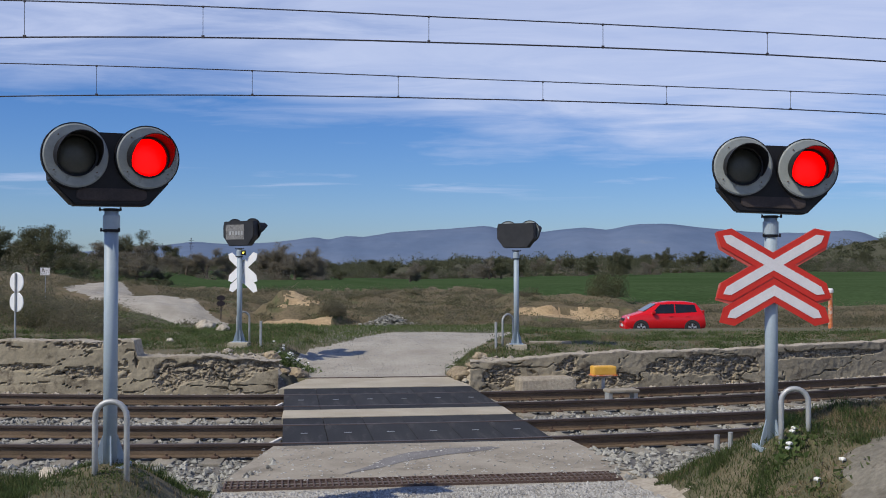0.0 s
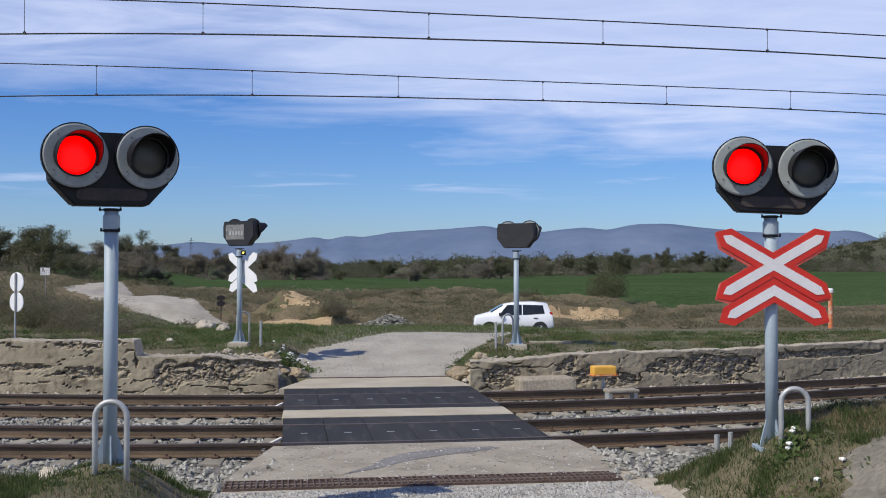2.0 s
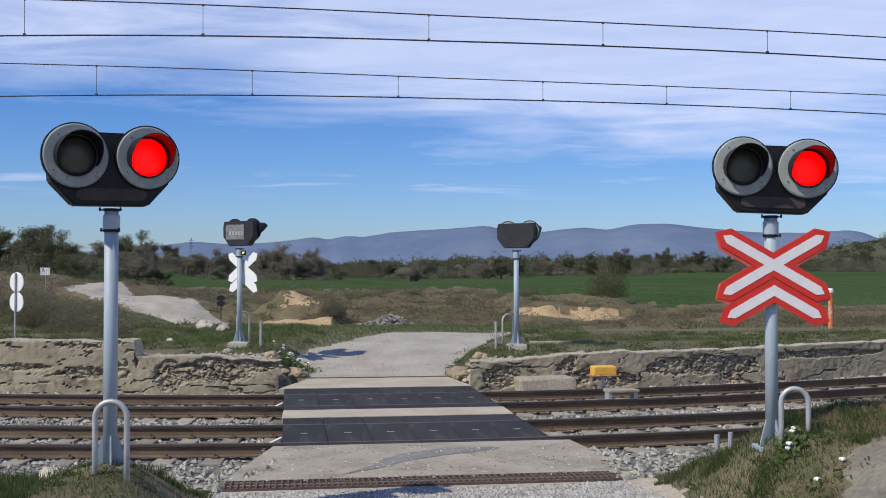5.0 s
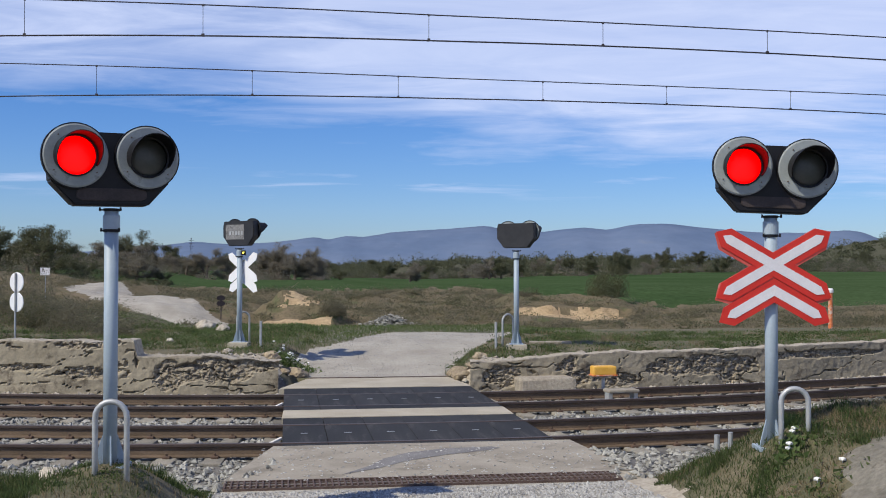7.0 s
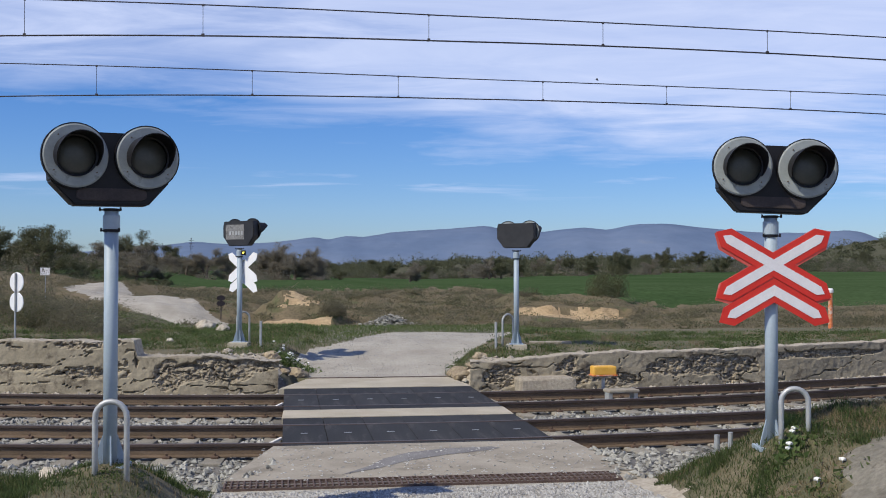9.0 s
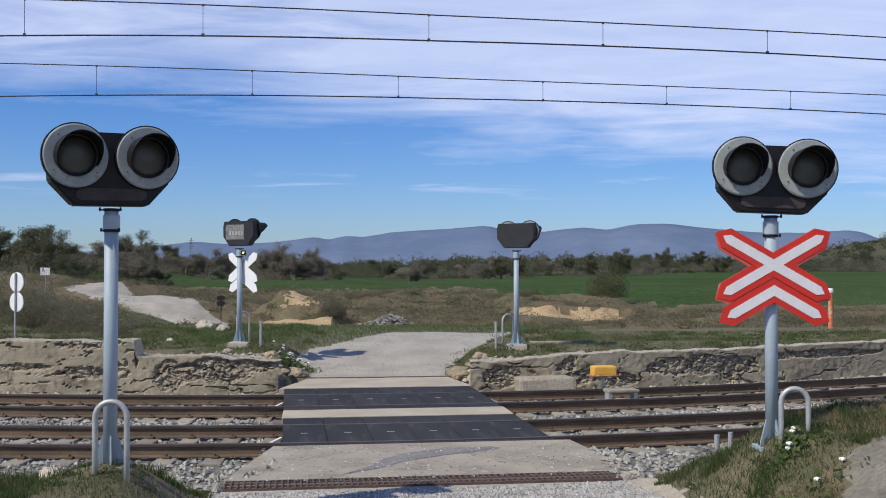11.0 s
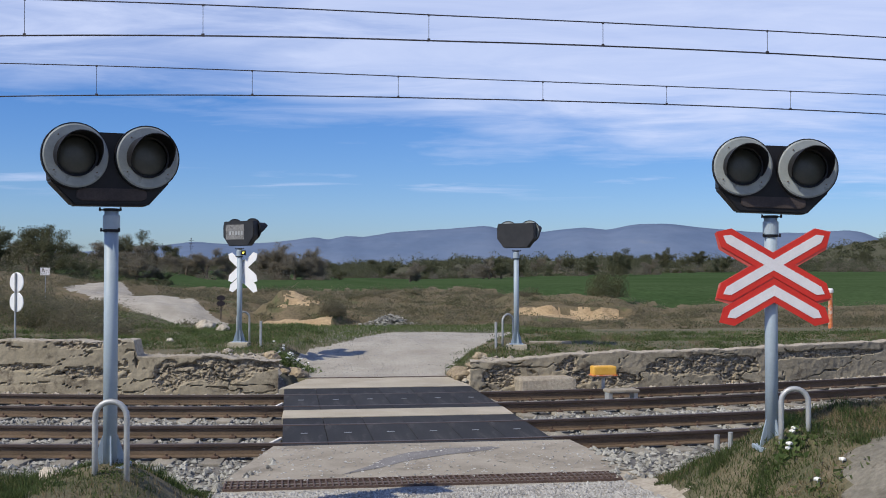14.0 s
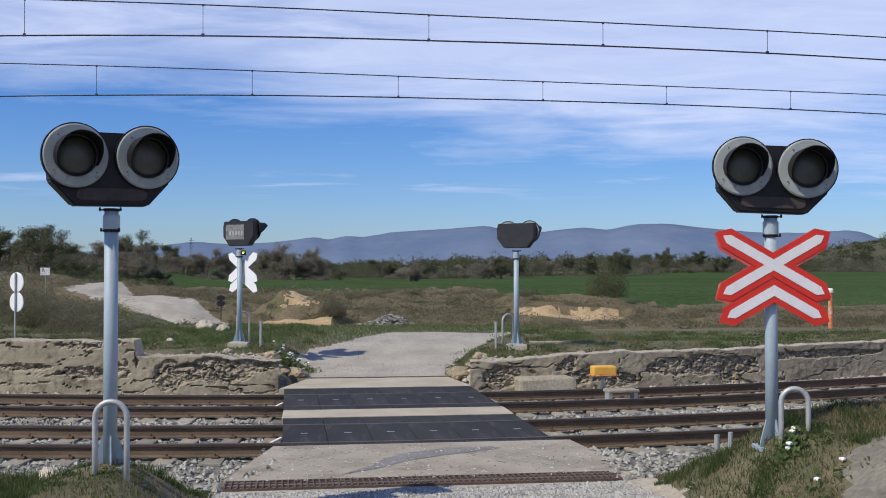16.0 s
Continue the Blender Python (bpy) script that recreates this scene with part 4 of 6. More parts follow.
build_signal(-2.905, 9.4, 0.55, 2.26, 31, "pale blue-grey post with two flashing red crossing lights", "plain", True, False)
build_signal(3.115, 10.2, 0.58, 2.21, -3, "blue-grey post with flashing red lights and a red-bordered crossing sign", "front", True, False)
build_signal(-4.66, 24.6, 0.63, 2.155, 147, "blue-grey post with black crossing lights and sign backs, on concrete", "back", False, True)
build_signal(1.68, 24.6, 0.58, 2.155, 149, "blue-grey post with black crossing lights turned away, on concrete", "away", False, True)
hoop(pose(-2.79, 9.05, 0.485, 0, 0, 4), 0.262, 0.66, "galvanised steel guard hoop in grass before the signal post", 0.025)
hoop(pose(3.235, 9.9, 0.66, 0, 0, -6), 0.243, 0.5, "galvanised steel guard hoop in grass beside the signal post", 0.025)


# ---- vehicles ----
def build_car(name, label, paint, L, W, H, top, nose, trim_low, door_count):
    """A car along x with its nose at -x; origin on the ground under its middle. top: (x from the nose, roofline height)."""
    car = empty(name, pose(0, 0, 0), label, "car")
    hw = W / 2
    bm = bmesh.new()
    xs = sorted({t[0] for t in top} | {0.04, 0.18, L - 0.15, L - 0.03})
    tx, tz = [t[0] for t in top], [t[1] for t in top]
    belt = nose
    rings = []
    for x in xs:
        zt = float(np.interp(x, tx, tz))
        e = min(1.0, (0.55 + 0.45 * min(1, x / 0.35)) if x < 0.35 else (0.75 + 0.25 * min(1, (L - x) / 0.25)))
        w = hw * (0.86 + 0.14 * e)
        zb = 0.2 + 0.1 * max(0, 1 - x / 0.25) + 0.12 * max(0, 1 - (L - x) / 0.25)
        zl = min(belt + 0.06 * x / L, zt - 0.03)
        wt = w * (0.93 if zt - zl < 0.12 else 0.93 - 0.2 * min(1, (zt - zl) / (H - belt)))
        sec = [(0, zb), (w * 0.9, zb), (w * 0.985, zb + 0.12), (w, (zb + zl) / 2 + 0.05), (w * 0.975, zl - 0.02), (w * 0.955, zl), (wt + 0.0, zt - 0.05 if zt - zl > 0.1 else zt - 0.015), (wt - 0.1, zt - 0.005), (0, zt + 0.015)]
        pts = sec + [(-a, b) for a, b in sec[-2:0:-1]]
        rings.append([bm.verts.new((x - L / 2, a, b)) for a, b in pts])
    n = len(rings[0])
    for a, b in zip(rings, rings[1:]):
        for k in range(n):
            bm.faces.new((a[k], a[(k + 1) % n], b[(k + 1) % n], b[k]))
    bm.faces.new(rings[0])
    bm.faces.new(rings[-1])
    bmesh.ops.recalc_face_normals(bm, faces=bm.faces)
    part("body", bm, paint, car, smooth=True)

    def side_w(x, z):
        """Half width of the cabin's side at x, z."""
        zt = float(np.interp(x, tx, tz))
        zl = min(belt + 0.06 * x / L, zt - 0.03)
        wt = hw * (0.93 - 0.2 * min(1, max(0, (zt - zl)) / (H - belt)))
        t = min(1, max(0, (z - zl) / max(0.05, zt - 0.05 - zl)))
        return hw * 0.955 * (1 - t) + wt * t

    def side_panel(nm, poly, mat, lift, lab=""):
        for s in (-1, 1):
            bm = bmesh.new()
            a = [bm.verts.new((x - L / 2, s * (side_w(x, z) + lift), z)) for x, z in poly]
            b = [bm.verts.new((x - L / 2, s * (side_w(x, z) - 0.05), z)) for x, z in poly]
            bm.faces.new(a)
            bm.faces.new(b[::-1])
            for k in range(len(poly)):
                j = (k + 1) % len(poly)
                bm.faces.new((a[j], a[k], b[k], b[j]))
            bmesh.ops.recalc_face_normals(bm, faces=bm.faces)
            part(nm, bm, mat, car, lab)
    x_cowl, x_roof = top[2][0], top[3][0]
    x_end = L - 0.32
    zt = H - 0.115
    zb = belt + 0.05
    xm = x_roof + (x_end - x_roof) * 0.42
    side_panel("side_window", [(x_cowl + 0.42, zb), (xm - 0.025, zb + 0.02), (xm - 0.025, zt), (x_roof + 0.12, zt - 0.02)], M["window"], 0.012)
    side_panel("side_window", [(xm + 0.025, zb + 0.02), (x_end - 0.08, zb + 0.08), (x_end - 0.16, zt - 0.03), (xm + 0.025, zt)], M["window"], 0.012)
    # windscreen and rear window
    for nm, xa, xb, y0, y1 in (("windscreen", x_cowl + 0.06, x_roof - 0.08, 0.84, 0.7), ("rear_window", L - 0.19, L - 0.33, 0.66, 0.6)):
        bm = bmesh.new()
        za, zc = float(np.interp(xa, tx, tz)) + 0.022, float(np.interp(xb, tx, tz)) + 0.022
        d = 0.03 if nm == "windscreen" else -0.02
        q = [(xa - L / 2 - d * 0.3, -hw * y0, za), (xa - L / 2 - d * 0.3, hw * y0, za), (xb - L / 2 - d * 0.3, hw * y1, zc), (xb - L / 2 - d * 0.3, -hw * y1, zc)]
        a = [bm.verts.new(p) for p in q]
        b = [bm.verts.new((p[0] + d, p[1], p[2] - 0.04)) for p in q]
        bm.faces.new(a)
        bm.faces.new(b[::-1])
        for k in range(4):
            bm.faces.new((a[(k + 1) % 4], a[k], b[k], b[(k + 1) % 4]))
        bmesh.ops.recalc_face_normals(bm, faces=bm.faces)
        part(nm, bm, M["window"], car)
    for s in (-1, 1):
        bm = bmesh.new()
        box(bm, 0.1 - L / 2, 0.42 - L / 2, s * hw * 0.8 - 0.12, s * hw * 0.8 + 0.12, belt - 0.24, belt - 0.1, 0.04)
        part("headlight", bm, M["lamp_clear"], car, "clear headlight")
        bm = bmesh.new()
        box(bm, L / 2 - 0.2, L / 2 - 0.04, s * hw * 0.84 - 0.06, s * hw * 0.84 + 0.06, belt - 0.05, belt + 0.2, 0.03)
        part("tail_light", bm, M["lamp_red"], car, "red tail light")
        bm = bmesh.new()
        box(bm, x_cowl + 0.42 - L / 2, x_cowl + 0.58 - L / 2, s * (hw + 0.06) - 0.09, s * (hw + 0.06) + 0.09, belt + 0.04, belt + 0.18, 0.04)
        part("wing_mirror", bm, paint if not trim_low else M["trim"], car)
        for x in ((xm - 0.18,) if door_count == 2 else (xm - 0.2, x_end - 0.5)):
            bm = bmesh.new()
            box(bm, x - L / 2 - 0.09, x - L / 2 + 0.09, s * (hw * 0.99) - 0.025, s * (hw * 0.99) + 0.025, belt - 0.09, belt - 0.05, 0.012)
            part("door_handle", bm, M["trim"] if trim_low else paint, car)
        bm = bmesh.new()
        box(bm, 0.95 - L / 2, L / 2 - 1.0, s * hw - 0.02, s * hw + 0.012, 0.22 if not trim_low else 0.32, 0.28 if not trim_low else 0.44, 0.01)
        part("side_trim", bm, M["trim"], car, "black side moulding")
    bm = bmesh.new()
    box(bm, -L / 2 - 0.02, -L / 2 + 0.34, -hw * 0.93, hw * 0.93, 0.22, 0.42 if not trim_low else 0.34 + 0.18 * H / 1.5, 0.05)
    part("front_bumper", bm, M["trim"] if trim_low else paint, car)
    bm = bmesh.new()
    box(bm, -L / 2 - 0.03, -L / 2 + 0.12, -0.36, 0.36, belt - 0.3, belt - 0.18, 0.02)
    part("grille", bm, M["trim"], car)
    bm = bmesh.new()
    box(bm, L / 2 - 0.18, L / 2 + 0.02, -hw * 0.85, hw * 0.85, 0.3, 0.52, 0.04)
    part("rear_bumper", bm, M["trim"] if trim_low else paint, car)
    bm = bmesh.new()
    box(bm, -L / 2 - 0.035, -L / 2 - 0.01, -0.26, 0.26, 0.34, 0.45, 0.004)
    part("plate", bm, M["white_paint"], car, "plain pale plate")
    wheels = []
    for x in (0.72, L - 0.62):
        for s in (-1, 1):
            bm = bmesh.new()
            tube(bm, [(x - L / 2, s * (hw - 0.12), 0.31), (x - L / 2, s * (hw + 0.006), 0.31)], 0.36, 24)
            part("wheel_arch", bm, M["trim"], car)
            wm = Matrix.Translation((x - L / 2, s * (hw - 0.09), 0.3))
            bm = bmesh.new()
            lathe(bm, [(0.2, -0.1), (0.28, -0.105), (0.3, -0.08), (0.3, 0.08), (0.28, 0.105), (0.2, 0.1), (0.2, -0.1)], 24)
            wheel = part("wheel", bm, M["tyre"], car)
            wheel.matrix_basis = wm
            bm = bmesh.new()
            lathe(bm, [(0.0, s * 0.085), (0.06, s * 0.095), (0.08, s * 0.08), (0.17, s * 0.085), (0.2, s * 0.1)], 20)
            part("hub_cap", bm, M["rim"], wheel)
            for k in range(5):
                bm = bmesh.new()
                box(bm, -0.035, 0.035, s * 0.09 - 0.01, s * 0.09 + 0.014, 0.05, 0.19, 0.006, Matrix.Rotation(2 * math.pi * k / 5, 4, "Y"))
                part("spoke", bm, M["rim"], wheel)
            wheels.append((wheel, wm))
    return car, wheels


LANE_Y, LANE_Z = 50.0, -0.66
hatch = [(0.0, 0.6), (0.1, 0.8), (0.78, 1.0), (1.5, 1.42), (2.05, 1.5), (2.75, 1.5), (3.28, 1.43), (3.52, 1.1), (3.63, 0.9), (3.68, 0.65)]
small = [(0.0, 0.68), (0.1, 0.9), (0.72, 1.06), (1.42, 1.45), (1.95, 1.54), (2.8, 1.55), (3.38, 1.49), (3.55, 1.1), (3.62, 0.95), (3.65, 0.7)]
vanny = [(0.0, 0.78), (0.16, 0.95), (1.05, 1.16), (1.85, 1.72), (2.3, 1.82), (3.6, 1.84), (4.2, 1.8), (4.32, 1.2), (4.38, 1.0), (4.4, 0.7)]
red_car, red_wheels = build_car("hatchback_car", "glossy red small hatchback driving on the main road", M["red_car"], 3.68, 1.64, 1.5, hatch, 0.9, False, 4)
white_car, white_wheels = build_car("compact_car", "small white five-door car with black side mouldings driving past", M["white_car"], 3.65, 1.6, 1.55, small, 0.89, True, 4)
van, van_wheels = build_car("van", "pale silver van with a dark bumper driving on the main road", M["silver_car"], 4.4, 1.8, 1.84, vanny, 1.06, True, 4)


# ---- plants ----
def tree(name, label, h, spread, seed, mat, leaf, n, sparse, trunk_h=0.28):
    """A trunk that forks into limbs, with many small leaves or twigs round the ends."""
    rng = np.random.default_rng(seed)
    t = empty(name, pose(0, 0, 0), label, "tree", "trees along the field")
    bm = bmesh.new()
    ends = []

    def limb(p, d, ln, r, lev):
        q = p + d * ln
        mid = (p + q) / 2 + Vector(rng.normal(0, 0.06 * ln, 3))
        tube(bm, [p, mid, q], [r, r * 0.8, r * 0.55], 6 if lev < 2 else 4, False)
        ends.append((q, lev))
        ends.append((mid, lev))
        if lev >= 3:
            return
        for _ in range(3 if lev else 5):
            nd = (d * 0.75 + Vector(rng.normal(0, 0.6, 3)) + Vector((0, 0, 0.12))).normalized()
            nd.x *= spread
            nd.y *= spread
            limb(q if rng.random() < 0.6 else mid, nd.normalized(), ln * rng.uniform(0.6, 0.85), r * 0.55, lev + 1)
    limb(Vector((0, 0, -0.3)), Vector((rng.normal(0, 0.05), rng.normal(0, 0.05), 1)).normalized(), h * trunk_h + 0.3, 0.035 * h, 0)
    zmax = max(q.z for q, _ in ends)
    k = h / zmax / 1.06
    for v in bm.verts:
        v.co *= k
    part("trunk", bm, M["bark"], t)
    pts = np.array([q * k for q, lev in ends if lev >= 1])
    c = pts[rng.integers(0, len(pts), n)] + np.clip(rng.normal(0, 0.045, (n, 3)), -0.075, 0.075) * h * np.array([spread, spread, 0.8])
    c[:, 2] = np.maximum(c[:, 2], 0.12 * h)
    v, f = leaves(c, leaf * (1.3 if sparse else 1.0), seed + 1)
    crown = raw("crown", v, f, mat)
    crown.parent = t
    return t


def plant_trees():
    protos = [
        tree("oak_tree", "dark olive-green broadleaf tree beside the field", 6.0, 1.25, 21, M["leaf"], 0.085, 20000, False),
        tree("oak_tree", "rounded dark green broadleaf tree in the hedgerow", 5.0, 1.5, 22, M["leaf"], 0.08, 20000, False, 0.2),
        tree("bare_tree", "brownish leafless tree with fine twigs in the hedgerow", 6.0, 1.1, 23, M["bare"], 0.05, 26000, True),
        tree("bare_tree", "wide grey-brown winter tree with bare twigs", 5.5, 1.5, 24, M["bare"], 0.05, 30000, True, 0.2),
        tree("shrub_tree", "low dense olive shrub in the hedgerow", 3.2, 1.7, 25, M["leaf"], 0.07, 14000, False, 0.12),
    ]
    rng = np.random.default_rng(77)
    used = set()

    def put(kind, x, y, s):
        m = pose(x, y, float(land(x, y)) - 0.1, 0, 0, rng.uniform(0, 360)) @ Matrix.Scale(s, 4)
        p = protos[kind]
        if kind not in used:
            used.add(kind)
            p.matrix_basis = m
        else:
            copy_thing(p, m)
    # dark wood on the rise to the left
    for x, y, s, k in [(a, b, c * 0.8, d) for a, b, c, d in ((-36, 84, 1.05, 0), (-33.5, 86, 1.0, 1), (-31.5, 83, 0.95, 0), (-40, 88, 1.1, 0), (-38, 92, 1.2, 1), (-35, 95, 1.0, 0), (-30, 90, 0.7, 4),
                       (-28.5, 92, 0.75, 4), (-27, 94, 0.8, 2), (-25, 96, 0.9, 4), (-43, 86, 1.1, 1))]:
        put(k, x, y, s)
    # hedgerow behind the field, nearest on the left
    for x, y, s, k in [(a, b, c * 0.86, d) for a, b, c, d in ((-41, 120, 0.95, 2), (-38, 122, 0.9, 3), (-35, 120, 1.05, 0), (-33, 124, 1.0, 2), (-30.5, 122, 0.9, 1), (-46, 122, 1.0, 3), (-25.5, 116, 0.95, 3),
                       (-23.4, 118, 0.95, 2), (-19.5, 122, 1.05, 3), (-17.3, 120, 1.2, 3), (-15.6, 121, 1.15, 2), (-14.0, 124, 1.0, 3), (-21.6, 125, 0.8, 4), (-12.2, 126, 0.8, 4))]:
        put(k, x, y, s)
    for x, y, s, k in ((-16, 116, 0.72, 3), (-17.9, 117, 0.62, 3), (-14.4, 116, 0.6, 2), (-27.7, 116, 0.6, 3), (-29.2, 117, 0.55, 3), (-34, 116, 0.62, 3), (-36, 117, 0.6, 2), (-4.6, 150, 0.6, 3), (8.2, 190, 0.85, 3), (10.4, 190, 0.75, 1)):
        put(k, x, y, s)
    for k in range(46):
        x = -34 + 4.2 * k + rng.normal(0, 1.2)
        y = 235 + rng.uniform(-16, 30)
        put(int(rng.choice([0, 1, 2, 3, 4, 4, 1])), x, y, rng.uniform(0.5, 0.95))
    for k in range(34):
        x = -60 + 5.6 * k + rng.normal(0, 2)
        y = 330 + rng.uniform(-15, 40)
        put(int(rng.choice([0, 1, 1, 4, 2])), x, y, rng.uniform(0.9, 1.5))
    for x, y, s, k in ((7.5, 200, 1.15, 2), (10, 205, 0.95, 1), (14, 208, 0.9, 0), (33, 210, 1.1, 1), (35, 212, 0.9, 0), (-6, 205, 0.9, 3)):
        put(k, x, y, s)


plant_trees()


def far_woods():
    """The unbroken belt of wood and hedge behind the field: too many trees to count."""
    rng = np.random.default_rng(61)

    def belt(n, x0, x1, y0, y1, r, per, leaf, seed, mat, label, squash=0.8, height=None):
        x, y = rng.uniform(x0, x1, n), rng.uniform(y0, y1, n)
        z = (land(x, y) if height is None else height(x, y)) - 0.1
        rr = r * rng.uniform(0.5, 1.25, n) * np.clip(0.8 + 0.35 * np.sin(x * 0.21 + seed) + 0.25 * np.sin(x * 0.57), 0.35, 1.4)
        v, f = domes(np.stack([x, y, z], -1), rr, per, leaf, seed, squash)
        tagged(raw("far_wood", v, f, mat), label, "wood", kind="stuff")
    belt(240, -50, 130, 225, 262, 2.7, 1000, 0.1, 62, M["leaf"], "belt of dark olive trees behind the green field", 1.0)
    belt(160, -50, 130, 215, 255, 2.1, 900, 0.085, 63, M["bare"], "grey-brown leafless trees in the belt behind the field", 1.0)
    belt(300, -140, 230, 330, 420, 3.4, 750, 0.18, 64, M["leaf"], "far woods on the rise behind the field", 0.9)
    belt(70, -48, -12, 110, 122, 1.5, 620, 0.06, 65, M["bare"], "brown hedge at the left end of the field", 0.9)
    belt(60, -48, -24, 84, 100, 1.5, 620, 0.06, 66, M["leaf"], "dark hedge and undergrowth on the rise", 0.95)

    def hill_top(x, y):
        k = np.interp(y, [620, 760, 900, 1000], [-0.2, 0.5, 0.9, 1.0])
        return 1.5 + k * (7 + 24 * sm(240, 420, x) + 6 * sm(-160, -400, x) + 3 * np.sin(x / 70))
    belt(900, -420, 560, 690, 1000, 6.0, 170, 0.85, 67, M["leaf"], "wooded slopes of the low far hills", 0.8, hill_top)


far_woods()


def scrub():
    """Brown and olive scrub on the rough slope behind the main road and on the banks."""
    rng = np.random.default_rng(31)

    def clumps(n, xr, yr, rad, per, leaf, seed, keep, squash=0.55):
        x, y = rng.uniform(*xr, n), rng.uniform(*yr, n)
        q = keep(x, y)
        x, y = x[q], y[q]
        return domes(np.stack([x, y, land(x, y) - 0.05], -1), rng.uniform(0.35, 1.25, len(x)) * rad, per, leaf, seed, squash, 0.3)

    def off_sand(x, y):
        clear = (zone(x, y) == 3) & (zone(x, y + 1.2) == 3) & (zone(x, y + 2.6) == 3) & (zone(x, y + 4.0) == 3)
        return clear & ((y < 72) | (x < 30)) & (rough(0.5 * x + 4, 0.5 * y) > -0.9)
    v, f = clumps(420, (-26, 36), (53.2, 86), 0.55, 220, 0.04, 30, off_sand, 0.6)
    tagged(raw("pale_dead_grass", v, f, M["tall"]), "pale tufts of dead grass on the rough slope", "grass", kind="stuff")
    v, f = clumps(190, (-26, 36), (53.2, 80), 0.6, 240, 0.04, 31, off_sand, 0.7)
    tagged(raw("dark_scrub", v, f, M["leaf"]), "dark low bushes scattered over the rough slope", "scrub", kind="stuff")
    v, f = clumps(260, (-23, -13.4), (32, 46), 0.5, 330, 0.026, 40, lambda x, y: (zone(x, y) == 0) & (y > 33 + 0.4 * (x + 13.4)), 0.75)
    tagged(raw("bramble_scrub", v, f, M["brush"]), "dense brown bramble thicket beside the hill track", "scrub", kind="stuff")
    v, f = clumps(80, (-23, -13.6), (30, 45), 0.55, 330, 0.026, 41, lambda x, y: zone(x, y) == 0, 0.75)
    tagged(raw("green_bramble", v, f, M["green_brush"]), "olive bushes in the thicket beside the hill track", "scrub", kind="stuff")
    v, f = clumps(1000, (-26, 36), (53.2, 86), 0.75, 240, 0.04, 32, off_sand, 0.62)
    tagged(raw("dry_scrub", v, f, M["brush"]), "brown dry scrub on the rough slope behind the road", "scrub", kind="stuff")
    v, f = clumps(420, (-42, 36), (53.2, 84), 0.62, 260, 0.04, 33, off_sand)
    tagged(raw("olive_scrub", v, f, M["green_brush"]), "olive-green bushes among the dry scrub", "scrub", kind="stuff")
    v, f = clumps(230, (-22, -6.5), (26.5, 45), 0.42, 260, 0.025, 34, lambda x, y: (zone(x, y) == 0) & (x < -8.3))
    tagged(raw("bank_scrub", v, f, M["brush"]), "brown bramble scrub on the rising grass bank", "scrub", kind="stuff")
    # one round bush standing by the field, and a brushwood heap on the left bank
    for nm, lab, x, y, r, mat, n, s, sd in (("bush", "rounded olive bush standing at the edge of the field", 10.7, 70, 1.15, M["green_brush"], 18000, 0.034, 35),
                                            ("dead_bush", "heap of brown dead brushwood on the grass bank", -8.9, 29.0, 0.6, M["brush"], 5000, 0.022, 36),
                                            ("bramble_bush", "tangled brown bramble bush on the grass bank", -10.4, 31.0, 1.0, M["brush"], 9000, 0.026, 37),
                                            ("bramble_bush", "brown bramble bush under the white sign backs", -11.9, 32.6, 1.05, M["brush"], 9000, 0.026, 53),
                                            ("bramble_bush", "brown and grey tangle of brambles on the bank", -13.6, 34.2, 1.15, M["brush"], 9000, 0.028, 54),
                                            ("bramble_bush", "olive bramble bush on the bank above the track", -14.9, 37.5, 0.85, M["green_brush"], 9000, 0.028, 55),
                                            ("bramble_bush", "dry brown bramble bush at the top of the bank", -18.0, 41.0, 1.1, M["brush"], 9000, 0.03, 56),
                                            ("bramble_bush", "dark bramble bush beside the pale hill track", -12.3, 32.5, 0.8, M["green_brush"], 6000, 0.025, 38),
                                            ("bush", "dark brown bush beside the sandy cutting", -5.9, 57.4, 0.75, M["brush"], 5000, 0.035, 39)):
        v, f = domes(np.array([[x, y, float(land(x, y)) - 0.05]]), np.array([r]), n, s, sd, 1.3 if r == 1.15 else 0.75, 0.25)
        o = raw(nm, v, f, mat)
        tagged(o, lab, "bush")


scrub()


